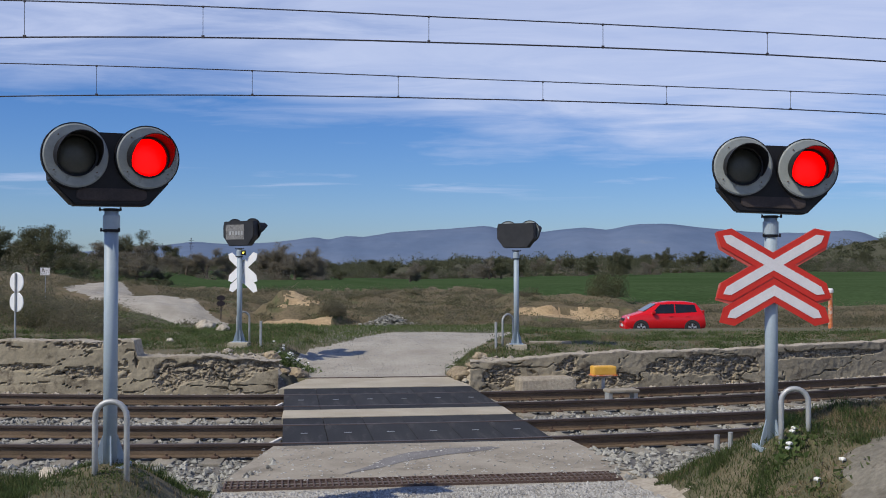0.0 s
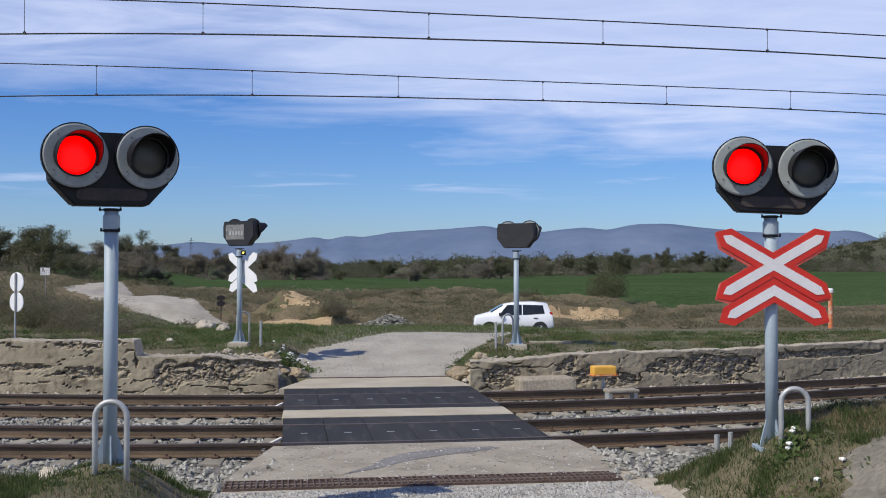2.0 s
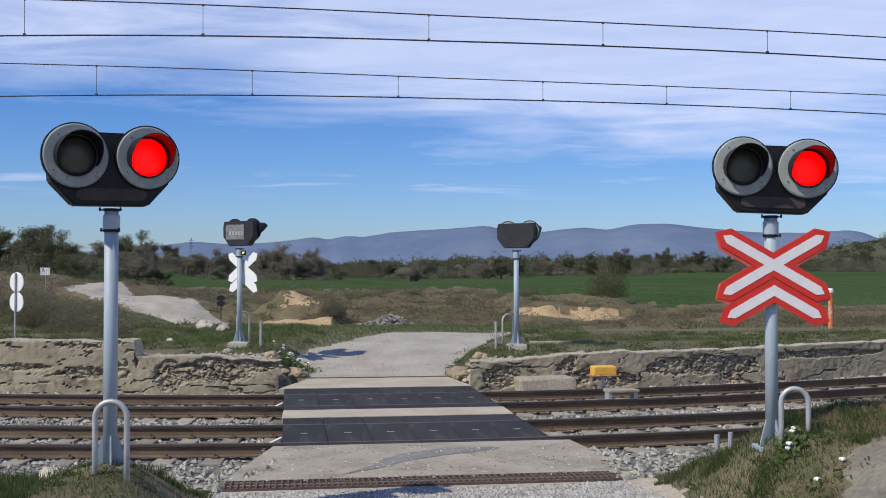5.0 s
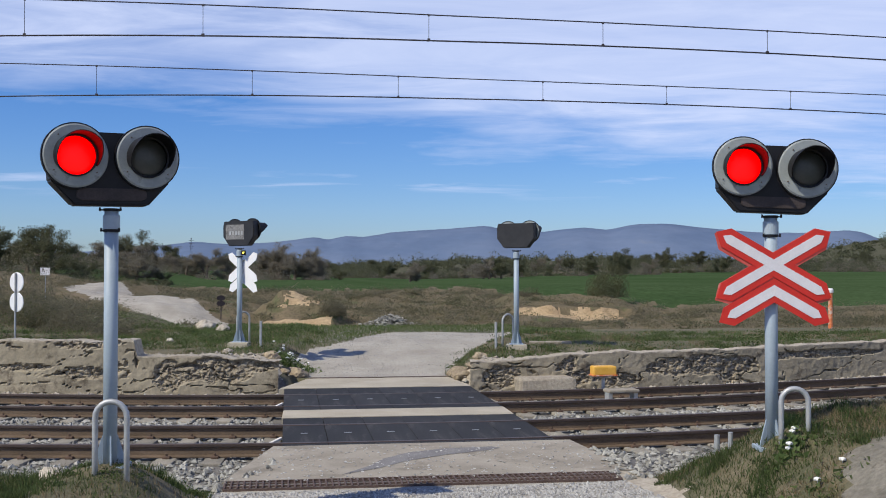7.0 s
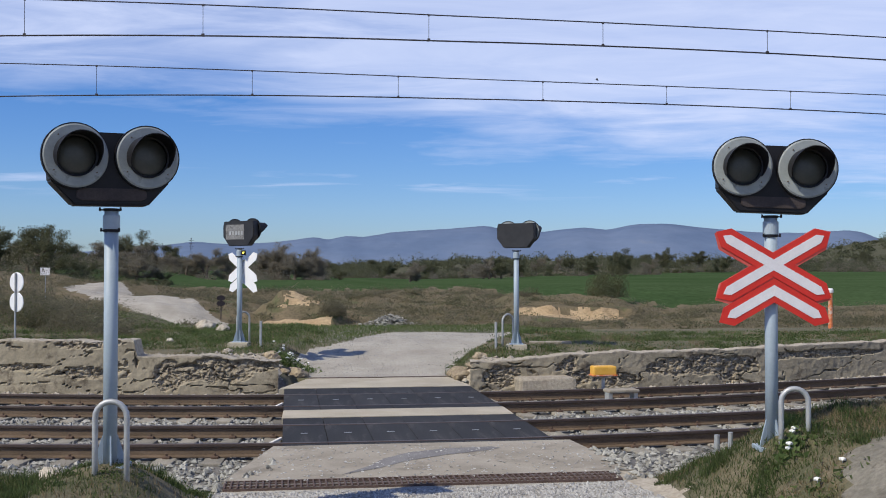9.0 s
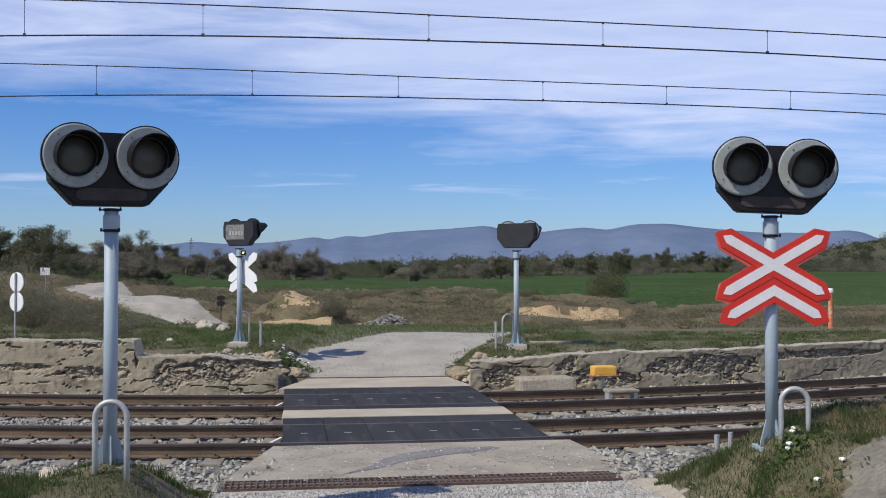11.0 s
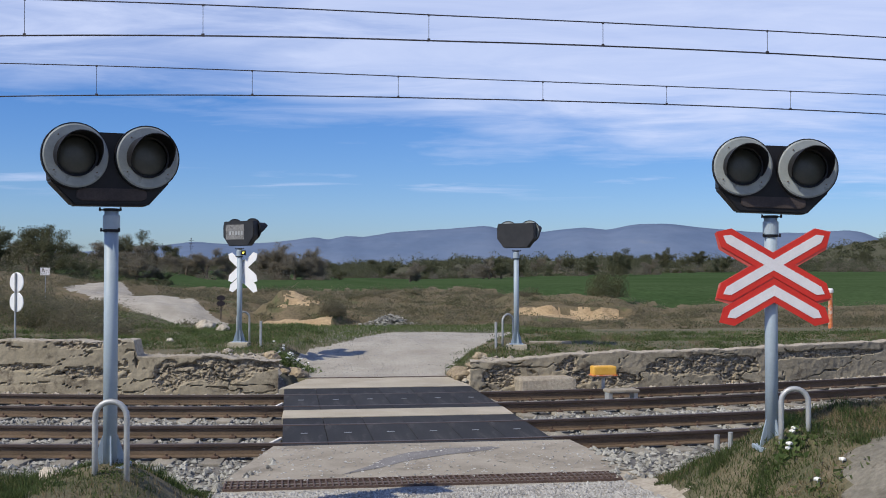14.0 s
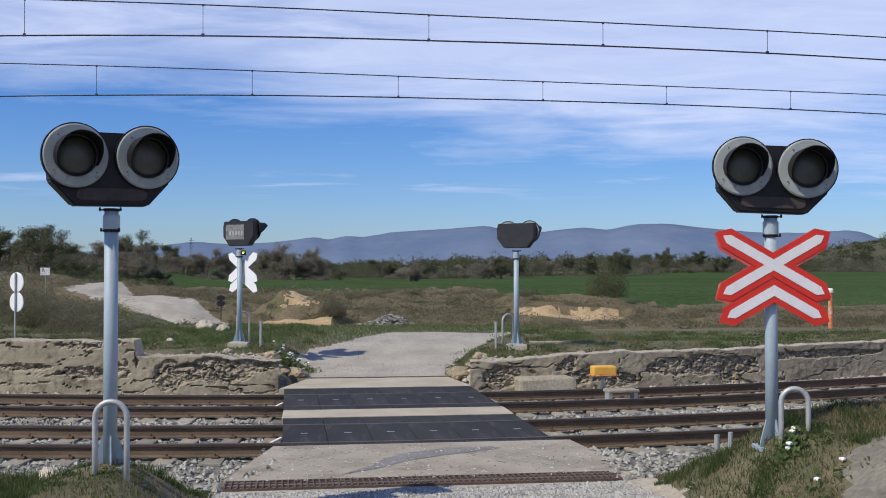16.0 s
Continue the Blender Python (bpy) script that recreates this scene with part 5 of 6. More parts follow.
def grass():
    rng = np.random.default_rng(41)

    def spread(n, xr, yr, keep):
        x, y = rng.uniform(*xr, n), rng.uniform(*yr, n)
        q = keep(x, y)
        x, y = x[q], y[q]
        return np.stack([x, y, land(x, y) - 0.01], -1)

    def patchy(x, y, t, shift=9):
        lo, hi = road_sides(y - bend(x))
        return (zone(x, y) == 0) & (np.maximum(lo - x, x - hi) > 0.12) & (rough(2.3 * x + shift, 2.3 * y) + rng.normal(0, 0.35, len(x)) > t)
    c = np.concatenate([spread(42000, (-4.9, -1.7), (7.8, 12.2), lambda x, y: patchy(x, y, -0.35)), spread(46000, (1.5, 5.4), (8.0, 12.2), lambda x, y: patchy(x, y, 0.12))])
    v, f = blades(c, 0.06, 0.009, 1.3, 42)
    tagged(raw("near_grass", v, f, M["weed"]), "short uneven green grass on the near banks", "grass", kind="stuff")
    c = np.concatenate([spread(9000, (-4.9, -1.7), (7.8, 12.2), lambda x, y: patchy(x, y, 0.25, 30)), spread(42000, (1.5, 5.4), (8.0, 12.2), lambda x, y: patchy(x, y, -0.1, 30))])
    v, f = blades(c, 0.065, 0.008, 1.6, 43)
    tagged(raw("near_dry_grass", v, f, M["dry_blade"]), "dry straw-coloured grass among the green", "grass", kind="stuff")
    c = spread(120000, (-14, 16), (21.8, 33.5), lambda x, y: patchy(x, y, -0.05))
    v, f = blades(c, 0.065, 0.014, 1.3, 44)
    tagged(raw("bank_grass", v, f, M["blade"]), "rough green grass on the far bank", "grass", kind="stuff")
    c = spread(30000, (-14, 16), (21.8, 33.5), lambda x, y: patchy(x, y, 0.15, 30))
    v, f = blades(c, 0.075, 0.014, 1.2, 45)
    tagged(raw("bank_dry_grass", v, f, M["dry_blade"]), "dry grass on the far bank", "grass", kind="stuff")

    c = spread(26000, (-7, 4.5), (26.4, 36), lambda x, y: (zone(x, y) == 0) & (y > 26.2 + 5.2 * sm(-3.3, -1.2, x)))
    v, f = blades(c, 0.085, 0.014, 1.2, 52)
    tagged(raw("verge_grass", v, f, M["blade"]), "grass verge at the end of the gravel approach", "grass", kind="stuff")
    c = spread(60000, (-22, -2), (31, 47), lambda x, y: patchy(x, y, -0.2))
    v, f = blades(c, 0.07, 0.016, 1.3, 47)
    tagged(raw("hill_grass", v, f, M["blade"]), "short grass beside the pale hill track", "grass", kind="stuff")

    def tufts(n, xr, yr, per, r, h, w, seed, mat, label):
        """Taller clumps of grass."""
        k = spread(n, xr, yr, lambda x, y: patchy(x, y, -0.1))
        c = np.repeat(k, per, 0) + np.concatenate([rng.normal(0, r, (len(k) * per, 2)), np.zeros((len(k) * per, 1))], 1)
        c[:, 2] = land(c[:, 0], c[:, 1]) - 0.01
        v, f = blades(c, h, w, 0.9, seed)
        tagged(raw("grass_tufts", v, f, mat), label, "grass", kind="stuff")
    tufts(150, (-4.8, -1.8), (8.3, 11.6), 90, 0.06, 0.12, 0.008, 48, M["weed"], "taller green tufts of grass round the near post")
    tufts(75, (1.8, 5.2), (8.2, 11.6), 90, 0.06, 0.12, 0.008, 49, M["weed"], "taller green tufts of grass on the near bank")
    tufts(420, (-14, 16), (22.2, 33), 60, 0.13, 0.13, 0.012, 50, M["blade"], "taller green tufts of grass on the far bank")
    tufts(240, (-14, 16), (22.2, 33), 60, 0.13, 0.12, 0.011, 51, M["dry_blade"], "taller dry tufts of grass on the far bank")

    def weeds(n, xr, yr, r, per, leaf, seed, label, t):
        """Low leafy cushions of weeds among the grass."""
        k = spread(n, xr, yr, lambda x, y: patchy(x, y, t, 17))
        v, f = domes(k, r * rng.uniform(0.4, 1.4, len(k)), per, leaf, seed, 0.45, 0.3)
        tagged(raw("weeds", v, f, M["weed"]), label, "weeds", kind="stuff")
    weeds(900, (-14, 16), (22.2, 33), 0.22, 150, 0.022, 71, "dark green leafy weeds in the far bank's grass", -0.1)
    weeds(160, (-20, -4), (23.5, 42), 0.25, 150, 0.022, 72, "dark green leafy weeds on the rising bank", 0.0)
    weeds(70, (-4.8, -1.8), (8.3, 11.4), 0.1, 170, 0.012, 73, "leafy green weeds round the near post", -0.1)
    weeds(90, (1.9, 5.2), (8.2, 11.4), 0.1, 170, 0.012, 74, "leafy green weeds on the near bank", -0.1)
    c = spread(60000, (-30, 36), (52.6, 86), lambda x, y: (zone(x, y) == 3) & (zone(x, y + 1.4) == 3) & (rough(0.7 * x, 0.5 * y) + rng.normal(0, 0.4, len(x)) > -0.2))
    v, f = blades(c, 0.15, 0.03, 1.3, 46)
    tagged(raw("tall_dry_grass", v, f, M["tall"]), "tall dead brown grass on the rough slope", "grass", kind="stuff")


grass()


# ---- the low crumbling wall along the far side ----
def build_wall(x0, x1, top_at, seed, label, breaks):
    """An old rendered wall: smooth stained facing, broken out in places to coarse rubble, with cracks. breaks: (x, z, half width, half height)."""
    nx, nz = int((x1 - x0) / 0.034), 36
    xs = np.linspace(x0, x1, nx)
    V = np.zeros((nz + 3, nx, 3))
    B = np.zeros((nz + 3, nx))
    N3 = noise.noise
    for i, x in enumerate(xs):
        x = float(x)
        top, line = top_at(x), float(bend(x))
        for j in range(nz + 3):
            t = min(j / (nz - 1), 1.0)
            z = -0.25 + (top + 0.25) * t
            edge = 0.55 * N3(Vector((x * 2.2, z * 3.4, seed))) + 0.35 * N3(Vector((x * 7.0, z * 9.0, seed + 3.0)))
            hole = max(1.0 - ((x - cx) / rx) ** 2 - ((z - cz) / rz) ** 2 for cx, cz, rx, rz in breaks) * 0.8
            wild = 1.1 * N3(Vector((x * 0.9, z * 2.0, seed + 6.0))) - 0.6
            b = float(sm(0.0, 0.16, max(hole, wild) + edge))
            d = 0.05 * N3(Vector((x * 0.7, z * 1.2, seed))) + 0.012 * N3(Vector((x * 9, z * 9, seed)))
            if b > 0:
                gap, pt = noise.voronoi(Vector((x * 8.5, z * 12.0, seed)))[0:2]
                chunk = N3(pt[0] * 3.7)
                d += b * (0.045 + 0.06 * chunk + 0.045 * max(0.0, 1 - 5 * (gap[1] - gap[0])) + 0.03 * N3(Vector((x * 17, z * 20, 5.0))))
            crack = abs(N3(Vector((x * 0.8 + 0.25 * N3(Vector((x * 6, z * 6, 1.0))), z * 2.6, seed + 9.0))))
            if crack < 0.02 and t < 0.96:
                d += 0.09 * (1 - crack / 0.02)
            y = 21.55 + line + d + 0.06 * t
            if j >= nz - 1:
                z = top + 0.03 * N3(Vector((x * 3, 0, 0))) + 0.018 * N3(Vector((x * 13, j, 0)))
            if j >= nz:
                y += 0.17 * (j - nz + 1)
            V[j, i] = (x + 0.012 * N3(Vector((x * 20, z * 20, 3.0))), y, z)
            B[j, i] = b
    idx = np.arange((nz + 3) * nx).reshape(nz + 3, nx)
    f = np.stack([idx[:-1, :-1], idx[:-1, 1:], idx[1:, 1:], idx[1:, :-1]], -1).reshape(-1, 4)
    slots = ((B[:-1, :-1] + B[1:, 1:]) / 2 > 0.5).astype(int).ravel()
    slots.reshape(nz + 2, nx - 1)[nz - 2:] = 2          # pale crumbled earth along the top edge
    o = raw("bank_wall", V.reshape(-1, 3).tolist(), f.tolist(), [M["facing"], M["rubble_face"], M["dirt"]], False, slots.tolist())
    return tagged(o, label, "bank", kind="structure")


def left_top(x):
    return 0.86 - 0.3 * float(sm(-6.12, -6.05, x)) - 0.1 * float(sm(-4.6, -3.3, x)) + 0.04 * noise.noise(Vector((x * 1.8, 0, 0)))


def right_top(x):
    return 0.42 + 0.12 * float(sm(1.2, 3.0, x)) + 0.05 * float(sm(5, 9, x)) + 0.05 * noise.noise(Vector((x * 1.5, 4, 0)))


build_wall(-16, -3.25, left_top, 2, "crumbling rendered wall, broken out to rubble, beside the far track",
           ((-7.1, 0.8, 0.75, 0.1), (-8.3, 0.33, 0.7, 0.07), (-7.1, 0.22, 0.55, 0.12), (-5.4, 0.2, 0.35, 0.3), (-4.5, 0.28, 0.8, 0.26), (-3.7, 0.36, 0.45, 0.12), (-10.5, 0.4, 0.8, 0.2)))
build_wall(0.55, 18, right_top, 5, "broken low rendered wall showing rubble beside the far track",
           ((5.6, 0.22, 1.5, 0.22), (3.6, 0.0, 0.5, 0.16), (2.7, 0.0, 0.35, 0.14), (1.2, 0.1, 0.4, 0.25), (8.6, 0.38, 1.6, 0.1), (11.5, 0.2, 0.9, 0.2)))


# ---- small things ----
def boulder(x, y, r, label, seed, squash=0.7, name="boulder", mat="rock", z=None):
    bm = bmesh.new()
    bmesh.ops.create_icosphere(bm, subdivisions=4 if r > 0.4 else 3, radius=r)
    for v in bm.verts:
        n = noise.noise(v.co / r * 1.1 + Vector((seed, 0, 0))) * 0.35 + noise.noise(v.co / r * 3 + Vector((0, seed, 0))) * 0.12 + noise.noise(v.co / r * 7 + Vector((0, 0, seed))) * 0.06
        v.co *= 1 + n
        v.co.z *= squash
    o = part(name, bm, M[mat])
    o.matrix_basis = pose(x, y, (float(land(x, y)) if z is None else z) + r * squash * 0.45)
    return tagged(o, label, "rock")


for _x, _y, _r, _l, _s in ((-7.3, 33.0, 0.3, "pale angular boulder on the grass bank", 1), (-6.35, 31.0, 0.2, "small pale boulder on the grass bank", 2),
                           (-6.6, 26.0, 0.085, "small pale stone in the grass", 3), (-9.0, 25.0, 0.09, "small pale stone in the grass", 4), (-8.2, 24.6, 0.1, "flat pale stone in the grass", 5),
                           (-4.6, 23.0, 0.1, "flat stone on the bank's edge", 10), (3.0, 23.5, 0.1, "grey stone on the bank", 11),
                           (-3.55, 9.75, 0.11, "flat grey stone half sunk in the grass", 12)):
    boulder(_x, _y, _r, _l, _s)
for _x, _y, _r, _l, _s in ((-3.1, 22.75, 0.24, "sandy rock at the road's edge", 6), (-3.6, 22.5, 0.2, "sandy rock at the road's edge", 7), (-3.3, 22.35, 0.12, "small sandy rock by the wall's end", 13),
                           (0.32, 22.75, 0.22, "tan earthy rock at the end of the wall", 8), (0.78, 23.0, 0.15, "tan earthy rock at the end of the wall", 9), (0.62, 22.5, 0.14, "small tan rock by the wall's end", 14), (0.38, 22.2, 0.2, "tan earthy rock against the end of the wall", 20), (0.75, 22.15, 0.17, "tan earthy rock against the end of the wall", 21), (0.15, 22.5, 0.13, "small tan rock at the gravel's edge", 22)):
    boulder(_x, _y, _r, _l, _s, 0.55, "rock", "sand_rock")


def rubble():
    def place(rng, n):
        s = rng.random(n)
        x = np.where(s < 0.5, rng.uniform(-12, -3.2, n), rng.uniform(0.4, 13, n))
        v = rng.uniform(21.2, 22.9, n)
        y = v + bend(x)
        return np.stack([x, y, np.where(v < 21.65, -0.2, land(x, y) + 0.01)], -1)
    v, f = rocks(1500, place, 0.055, 8)
    tagged(raw("rubble", v, f, M["rock"]), "tan rubble along the foot and top of the bank wall", "rubble", kind="stuff")

    def heap(rng, n):
        x, y = rng.normal(-2.8, 0.62, n), rng.normal(56.6, 0.6, n)
        return np.stack([x, y, land(x, y) + 0.65 * rng.random(n) * np.exp(-((x + 2.8) / 1.1) ** 2 - ((y - 56.6) / 1.0) ** 2)], -1)
    v, f = rocks(700, heap, 0.075, 9)
    tagged(raw("stone_heap", v, f, M["stone"]), "low heap of pale broken stones by the main road", "stone heap", kind="stuff")

    def grit(rng, n):
        x, y = rng.uniform(-2.1, 1.95, n), rng.uniform(-4.1, -1.9, n) - 0.15
        p = np.stack([x, y, np.full(n, 0.004)], -1)
        R = np.array(DECK.to_3x3())
        return p @ R.T + np.array(DECK.translation)
    v, f = rocks(600, grit, 0.015, 10, 0.5)
    tagged(raw("grit", v, f, M["grit"]), "scattered pale grit on the concrete apron", "gravel", kind="stuff")


rubble()


def small_things():
    def stake(name, x, y, h, r, mat, label, cat, lean=0):
        bm = bmesh.new()
        tube(bm, [(0, 0, -0.2), (0, 0, h)], r, 10)
        o = part(name, bm, M[mat])
        o.matrix_basis = pose(x, y, float(land(x, y)), 0, lean, 0)
        return tagged(o, label, cat)
    stake("marker_post", -4.12, 24.3, 0.6, 0.028, "galv", "short grey steel marker post in the grass", "post")
    stake("marker_post", 1.19, 24.2, 0.66, 0.03, "galv", "short grey steel marker post beside the road", "post")
    stake("marker_post", 2.95, 11.6, max(0.16, 0.478 - float(land(2.95, 11.6))), 0.03, "galv", "stub of a grey steel post in the ballast edge", "post")
    stake("marker_post", 2.91, 10.9, max(0.16, 0.538 - float(land(2.91, 10.9))), 0.026, "galv", "stub of a grey steel post in the ballast edge", "post")
    hoop(pose(-4.72, 25.4, 0.6, 0, 0, 30), 0.3, 0.68, "grey steel guard hoop behind the far signal", 0.024)
    hoop(pose(1.52, 25.2, 0.55, 0, 0, 40), 0.34, 0.68, "grey steel guard hoop behind the far signal", 0.024)
    # round signs seen from behind
    s = empty("road_sign", pose(-10.75, 27.0, float(land(-10.75, 27.0)), 0, 0, -28), "two round white sign backs one above the other on a post", "road sign")
    bm = bmesh.new()
    tube(bm, [(0, 0, -0.3), (0, 0, 1.7)], 0.024, 10)
    part("pole", bm, M["galv"], s)
    for z in (0.97, 1.47):
        bm = bmesh.new()
        lathe(bm, [(0, -0.012), (0.235, -0.012), (0.25, -0.004), (0.25, 0.008), (0, 0.008)], 28)
        o = part("sign_disc", bm, M["sign_back"], s, "round white sign back")
        o.location = (0, 0.04, z)
    s = empty("small_sign", pose(-16.3, 44.0, 1.9), "small white rectangular board on a thin stake", "sign")
    bm = bmesh.new()
    tube(bm, [(0, 0.02, -1.6), (0, 0.02, 0.44)], 0.02, 8)
    part("stake", bm, M["galv"], s)
    bm = bmesh.new()
    box(bm, -0.2, 0.2, -0.012, 0.0, 0.17, 0.48, 0.004)
    part("board", bm, M["white_paint"], s)
    s = empty("road_sign", pose(-12.0, 58.0, float(land(-12.0, 58.0)), 0, 0, 30), "two small rusty sign backs on a thin post", "road sign")
    bm = bmesh.new()
    tube(bm, [(0, 0, -0.3), (0.05, 0, 1.3)], 0.03, 8)
    part("pole", bm, M["brown_back"], s)
    for z in (0.86, 1.15):
        bm = bmesh.new()
        lathe(bm, [(0, -0.01), (0.24, -0.01), (0.24, 0.01), (0, 0.01)], 20)
        o = part("sign_disc", bm, M["brown_back"], s)
        o.location = (0, -0.03, z)
        o.scale = (1, 1, 0.62)
    # trackside box and its plate
    s = empty("trackside_box", pose(3.15, 21.15, -0.2, 0, 0, 12), "bright yellow trackside box on a short stem", "equipment box")
    bm = bmesh.new()
    tube(bm, [(0, 0, -0.1), (0, 0, 0.37)], 0.035, 10)
    box(bm, -0.09, 0.09, -0.07, 0.07, 0.35, 0.39, 0.01)
    part("stem", bm, M["galv"], s)
    bm = bmesh.new()
    box(bm, -0.235, 0.235, -0.13, 0.13, 0.4, 0.58, 0.03)
    part("cover", bm, M["yellow"], s, "bright yellow cover")
    bm = bmesh.new()
    box(bm, -0.25, 0.25, -0.14, 0.14, 0.385, 0.412, 0.008)
    part("rim", bm, M["orange"], s)
    s = empty("balise_plate", pose(3.3, 19.2 + float(bend(3.3)), -0.02, 0, 0, 14), "flat grey-green plate fixed between the rails", "track plate")
    bm = bmesh.new()
    box(bm, -0.3, 0.3, -0.16, 0.16, 0.02, 0.08, 0.02)
    part("plate", bm, M["concrete"], s)
    for x in (-0.25, 0.25):
        bm = bmesh.new()
        box(bm, x - 0.04, x + 0.04, -0.1, 0.1, -0.2, 0.05, 0.01)
        part("foot", bm, M["galv"], s)
    # concrete block set in the wall
    bm = bmesh.new()
    box(bm, -0.58, 0.58, -0.28, 0.28, -0.1, 0.31, 0.06)
    for v in bm.verts:
        v.co += Vector((noise.noise(v.co * 4), noise.noise(v.co * 4 + Vector((5, 0, 0))), noise.noise(v.co * 4 + Vector((0, 5, 0))))) * 0.035
    o = part("concrete_block", bm, M["dirt"])
    o.matrix_basis = pose(2.05, 21.75, -0.2, 0, 0, 10)
    tagged(o, "weathered pale concrete block set into the bank wall", "concrete block")
    bm = bmesh.new()
    box(bm, -0.5, 0.5, -0.12, 0.12, -0.1, 0.05, 0.03)
    o = part("concrete_kerb", bm, M["concrete"])
    o.matrix_basis = pose(2.55, 25.6, float(land(2.55, 25.6)), 0, 0, 4)
    tagged(o, "long flat concrete piece lying in the grass", "concrete piece")
    # orange marker
    s = empty("delineator", pose(12.98, 36.0, float(land(12.98, 36.0))), "orange and white roadside marker post with a pale cap", "marker post")
    bm = bmesh.new()
    tube(bm, [(0, 0, -0.3), (0, 0, 1.22)], 0.075, 14)
    part("shaft", bm, M["orange"], s)
    bm = bmesh.new()
    tube(bm, [(0, 0, 1.22), (0, 0, 1.31), (0, 0, 1.36)], [0.105, 0.105, 0.07], 14)
    part("cap", bm, M["white_paint"], s)
    # lattice pylon on the skyline
    s = empty("pylon", pose(-352, 1500, 20), "thin grey lattice power pylon far off before the mountains", "pylon")
    for sx in (-1, 1):
        bm = bmesh.new()
        tube(bm, [(sx * 2.6, 0, -24), (sx * 0.9, 0, 18), (sx * 0.2, 0, 29)], 0.22, 5)
        part("leg", bm, M["wire"], s)
    bm = bmesh.new()
    for z, w in ((17, 3.6), (21, 4.4), (25, 3.2)):
        tube(bm, [(-w, 0, z), (w, 0, z)], 0.2, 5)
    part("cross_arms", bm, M["wire"], s)
    # yellow repeater on the far signal
    s = empty("repeater_lamp", pose(-4.55, 24.48, 2.66), "tiny lit yellow lamp clamped to the far signal post", "lamp")
    bm = bmesh.new()
    box(bm, -0.05, 0.05, -0.02, 0.06, -0.055, 0.055, 0.01)
    part("case", bm, M["black"], s)
    bm = bmesh.new()
    tube(bm, [(0.0, -0.03, 0), (0.0, -0.018, 0)], 0.022, 12)
    part("lens", bm, M["amber"], s, "lit yellow lens")


small_things()


def flowers(x0, y0, rx, ry, n, seed, h, label):
    """White flower heads over leafy stems: one plant clump."""
    rng = np.random.default_rng(seed)
    p = empty("flowering_plant", pose(0, 0, 0), label, "plant", "white-flowered plants")
    x, y = rng.normal(x0, rx, n * 45), rng.normal(y0, ry, n * 45)
    c = np.stack([x, y, land(x, y)], -1)
    c[:, 2] += rng.uniform(0, 0.8 * h, len(c)) * np.exp(-((x - x0) / rx / 1.6) ** 2)
    v, f = leaves(c, 0.035, seed)
    o = raw("foliage", v, f, M["blade"])
    o.parent = p
    for k in range(n):
        fx, fy = rng.normal(x0, rx * 0.8), rng.normal(y0, ry * 0.8)
        fz = float(land(fx, fy)) + h * rng.uniform(0.2, 1.05)
        bm = bmesh.new()
        tube(bm, [(fx, fy, fz - 0.03), (fx, fy, fz)], 0.004, 5)
        bmesh.ops.create_icosphere(bm, subdivisions=1, radius=0.034, matrix=Matrix.Translation((fx, fy, fz)) @ Matrix.Diagonal((1, 1, 0.55, 1)))
        part("flower", bm, M["petal"], p)


flowers(-3.3, 23.6, 0.22, 0.22, 26, 51, 0.34, "leafy green plant with small white flowers beside the road")
flowers(3.12, 9.75, 0.12, 0.1, 4, 52, 0.14, "white daisies in the grass at the post's foot")
flowers(3.0, 8.95, 0.3, 0.2, 3, 53, 0.1, "white daisies in the near grass")


def build_bird():
    b = empty("bird", pose(0, 0, 0), "small dark bird crossing the sky in flight", "bird")
    bm = bmesh.new()
    tube(bm, [(-0.06, 0, 0), (-0.035, 0, 0.004), (0.0, 0, 0.006), (0.035, 0, 0.006), (0.05, 0, 0.004), (0.062, 0, 0.0)], [0.002, 0.011, 0.016, 0.014, 0.01, 0.002], 8)
    part("body", bm, M["bird"], b)
    for s in (-1, 1):
        bm = bmesh.new()
        prism(bm, [(0.03, 0.0), (-0.015, 0.0), (-0.045, 0.1), (-0.03, 0.13), (0.02, 0.07)], -0.002, 0.002, Matrix.Rotation(radians(-90 * s + 25 * s), 4, "X"))
        part("wing", bm, M["bird"], b)
    bm = bmesh.new()
    prism(bm, [(-0.055, -0.004), (-0.1, -0.02), (-0.085, 0.0), (-0.1, 0.02), (-0.055, 0.004)], -0.0015, 0.0015, Matrix.Rotation(radians(90), 4, "X"))
    part("tail", bm, M["bird"], b)
    for o in b.children:
        for v in o.data.vertices:
            v.co *= 0.5
    return b


bird = build_bird()


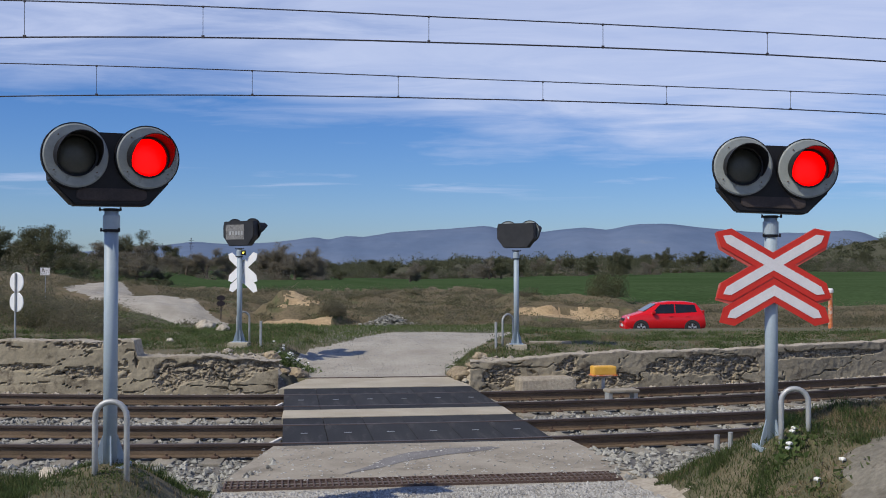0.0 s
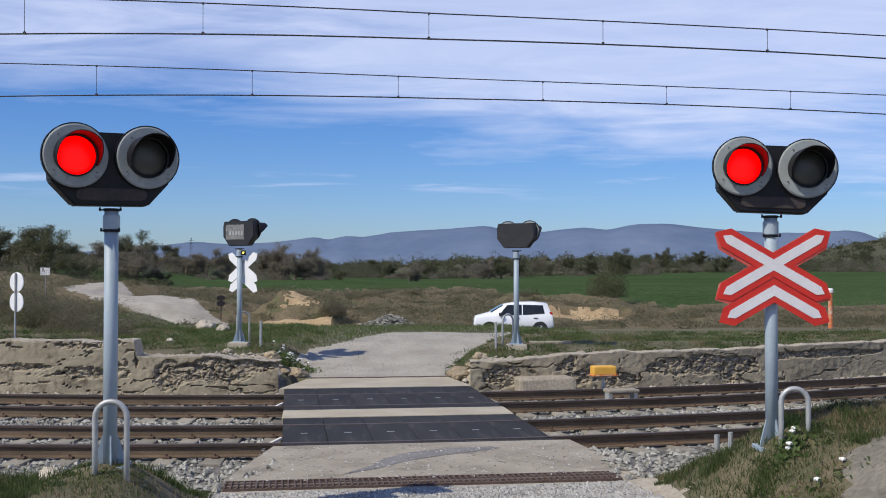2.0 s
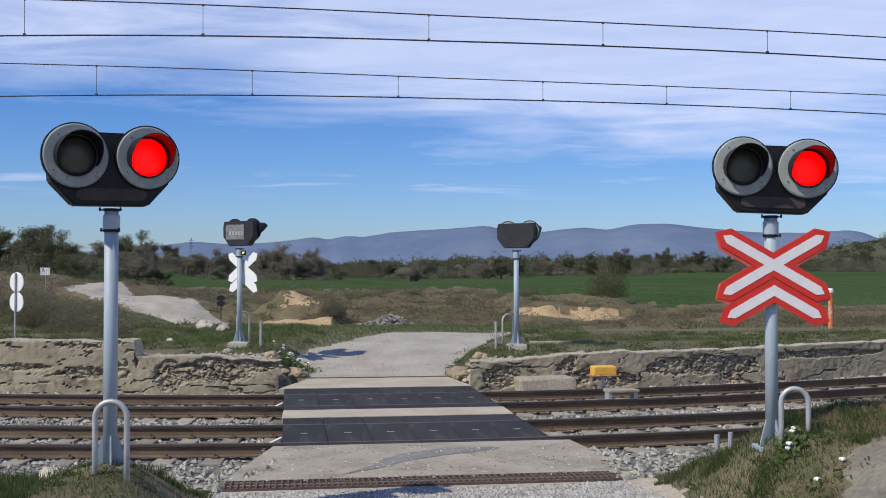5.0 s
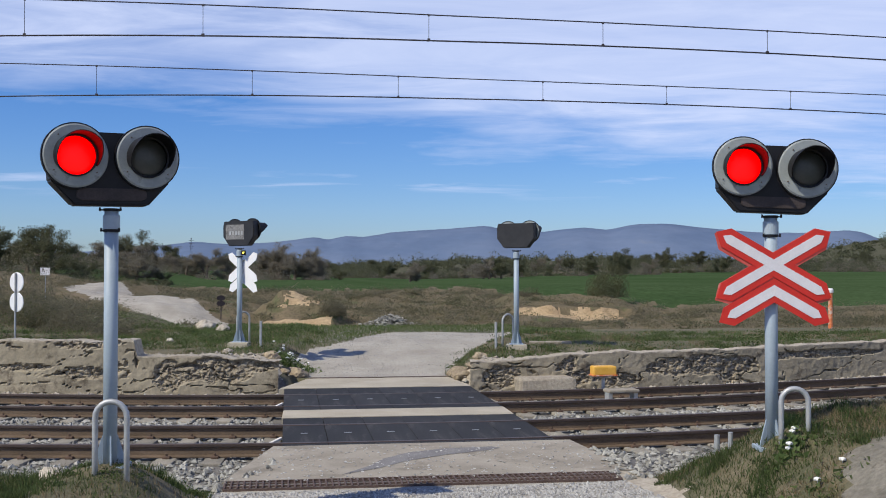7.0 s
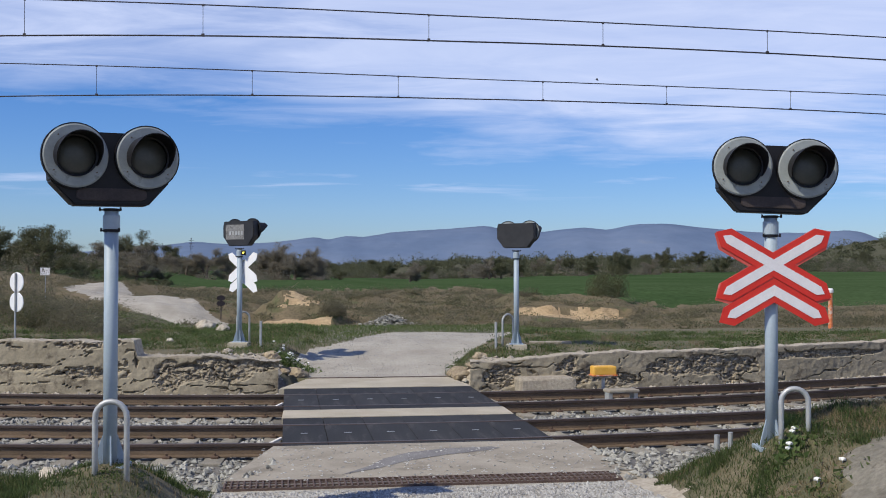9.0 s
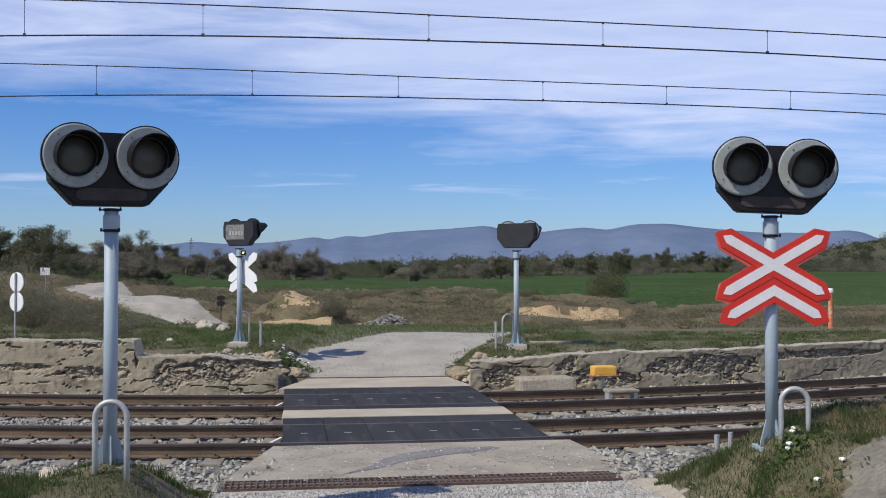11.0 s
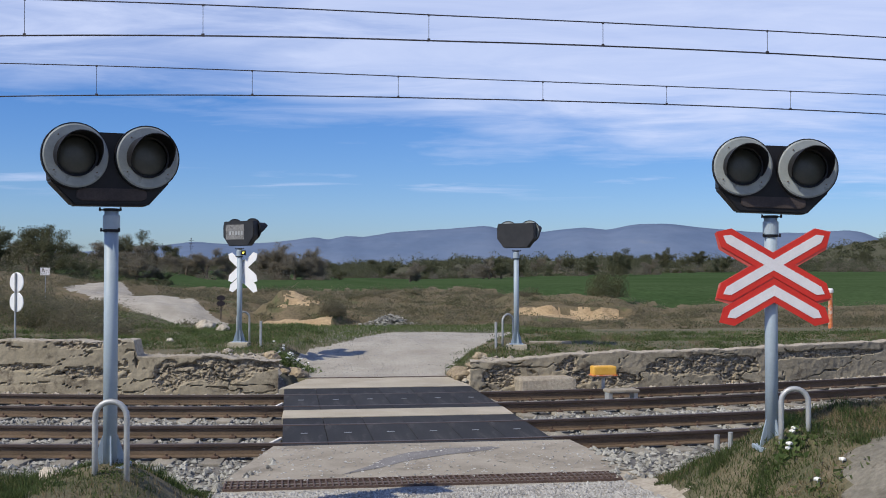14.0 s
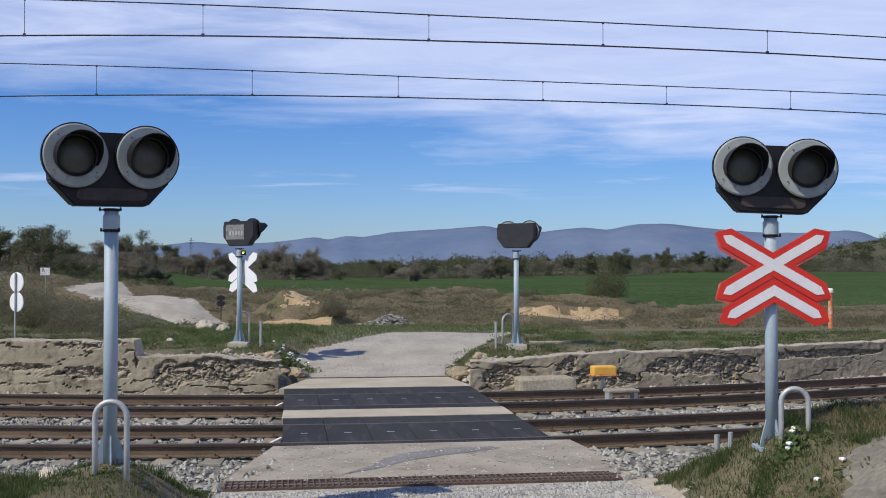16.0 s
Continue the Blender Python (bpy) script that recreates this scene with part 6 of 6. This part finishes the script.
# ---- what moves ----
def motions():
    def drive(car, wheels, t_pass, x_pass, speed, t0, t1):
        """Along the main road towards -x; before t0 and after t1 it stands far off down the road."""
        rows, spins = [], []
        for k in range(int(t0 * FPS), int(t1 * FPS) + 1):
            t = k / FPS
            x = x_pass - speed * (t - t_pass)
            rows.append((t, pose(x, LANE_Y, LANE_Z + float(road_dip(x)))))
            spins.append((t, -76.0 * (k - int(t0 * FPS))))
        if t0 > 0:
            rows.insert(0, (0.0, rows[0][1]))
            spins.insert(0, (0.0, spins[0][1]))
        rows.append((16.0, rows[-1][1]))
        spins.append((16.0, spins[-1][1]))
        walk(car, rows)
        for w, wm in wheels:
            walk(w, [(t, wm @ Matrix.Rotation(radians(a), 4, "Y")) for t, a in spins])
    drive(red_car, red_wheels, 0.0, 10.19, 24.2, 0.0, 3.0)
    drive(white_car, white_wheels, 1.8, 8.4, 25.8, 0.4, 4.4)
    drive(van, van_wheels, 9.2, 21.62, 25.0, 8.0, 12.4)
    # a bird darts over from the upper left
    dive = [(0.0, -12.0, 12.5), (8.6, -12.0, 12.5), (8.8, -1.2, 7.3), (8.9, 1.16, 6.43), (9.0, 2.88, 5.81), (9.1, 3.92, 5.53), (9.3, 6.2, 5.1), (9.7, 13.5, 5.6), (16.0, 13.5, 5.6)]
    walk(bird, [(t, pose(x, 20.0, z, 0, 14, 0)) for t, x, z in dive])
    # the near overhead wire swings a little and comes to rest
    sway = [(0.0, 3), (0.25, 1), (0.5, -4), (0.7, 0), (0.9, 4), (1.0, 0), (1.2, -2), (1.5, 3), (1.8, -1), (2.0, -3), (2.2, 1), (2.4, 2), (2.7, -2), (3.0, 3), (3.3, -1), (3.6, 1), (3.8, 0.5), (4.0, -1), (4.3, 0.5), (4.6, -0.5), (5.0, 0), (16.0, 0)]
    walk(near_line, [(t, pose(0, 0, -0.008 * d)) for t, d in sway])
    # the lamps: each turns its lit side to the front in its turn
    right_on = [(-1.0, 0.54), (1.15, 1.66), (2.35, 2.85), (3.45, 4.05), (4.62, 5.22), (5.82, 6.44), (7.05, 7.55)]
    left_on = [(0.54, 1.15), (1.66, 2.35), (2.85, 3.45), (4.05, 4.62), (5.22, 5.82), (6.44, 7.05), (7.55, 7.75)]
    for lens, at, side in lenses:
        rows, a = [], 0.0
        spans = right_on if side > 0 else left_on
        if spans[0][0] < 0:
            a = 180.0
        rows.append((0.0, a))
        for t in sorted(q for s in spans for q in s if q > 0):
            k = round(t * FPS)
            for j in range(4):
                rows.append(((k + j - 1) / FPS, a + 60.0 * j))
            a += 180.0
        rows.append((16.0, a))
        walk(lens, [(t, at @ Matrix.Rotation(radians(d), 4, "Z")) for t, d in rows])


motions()
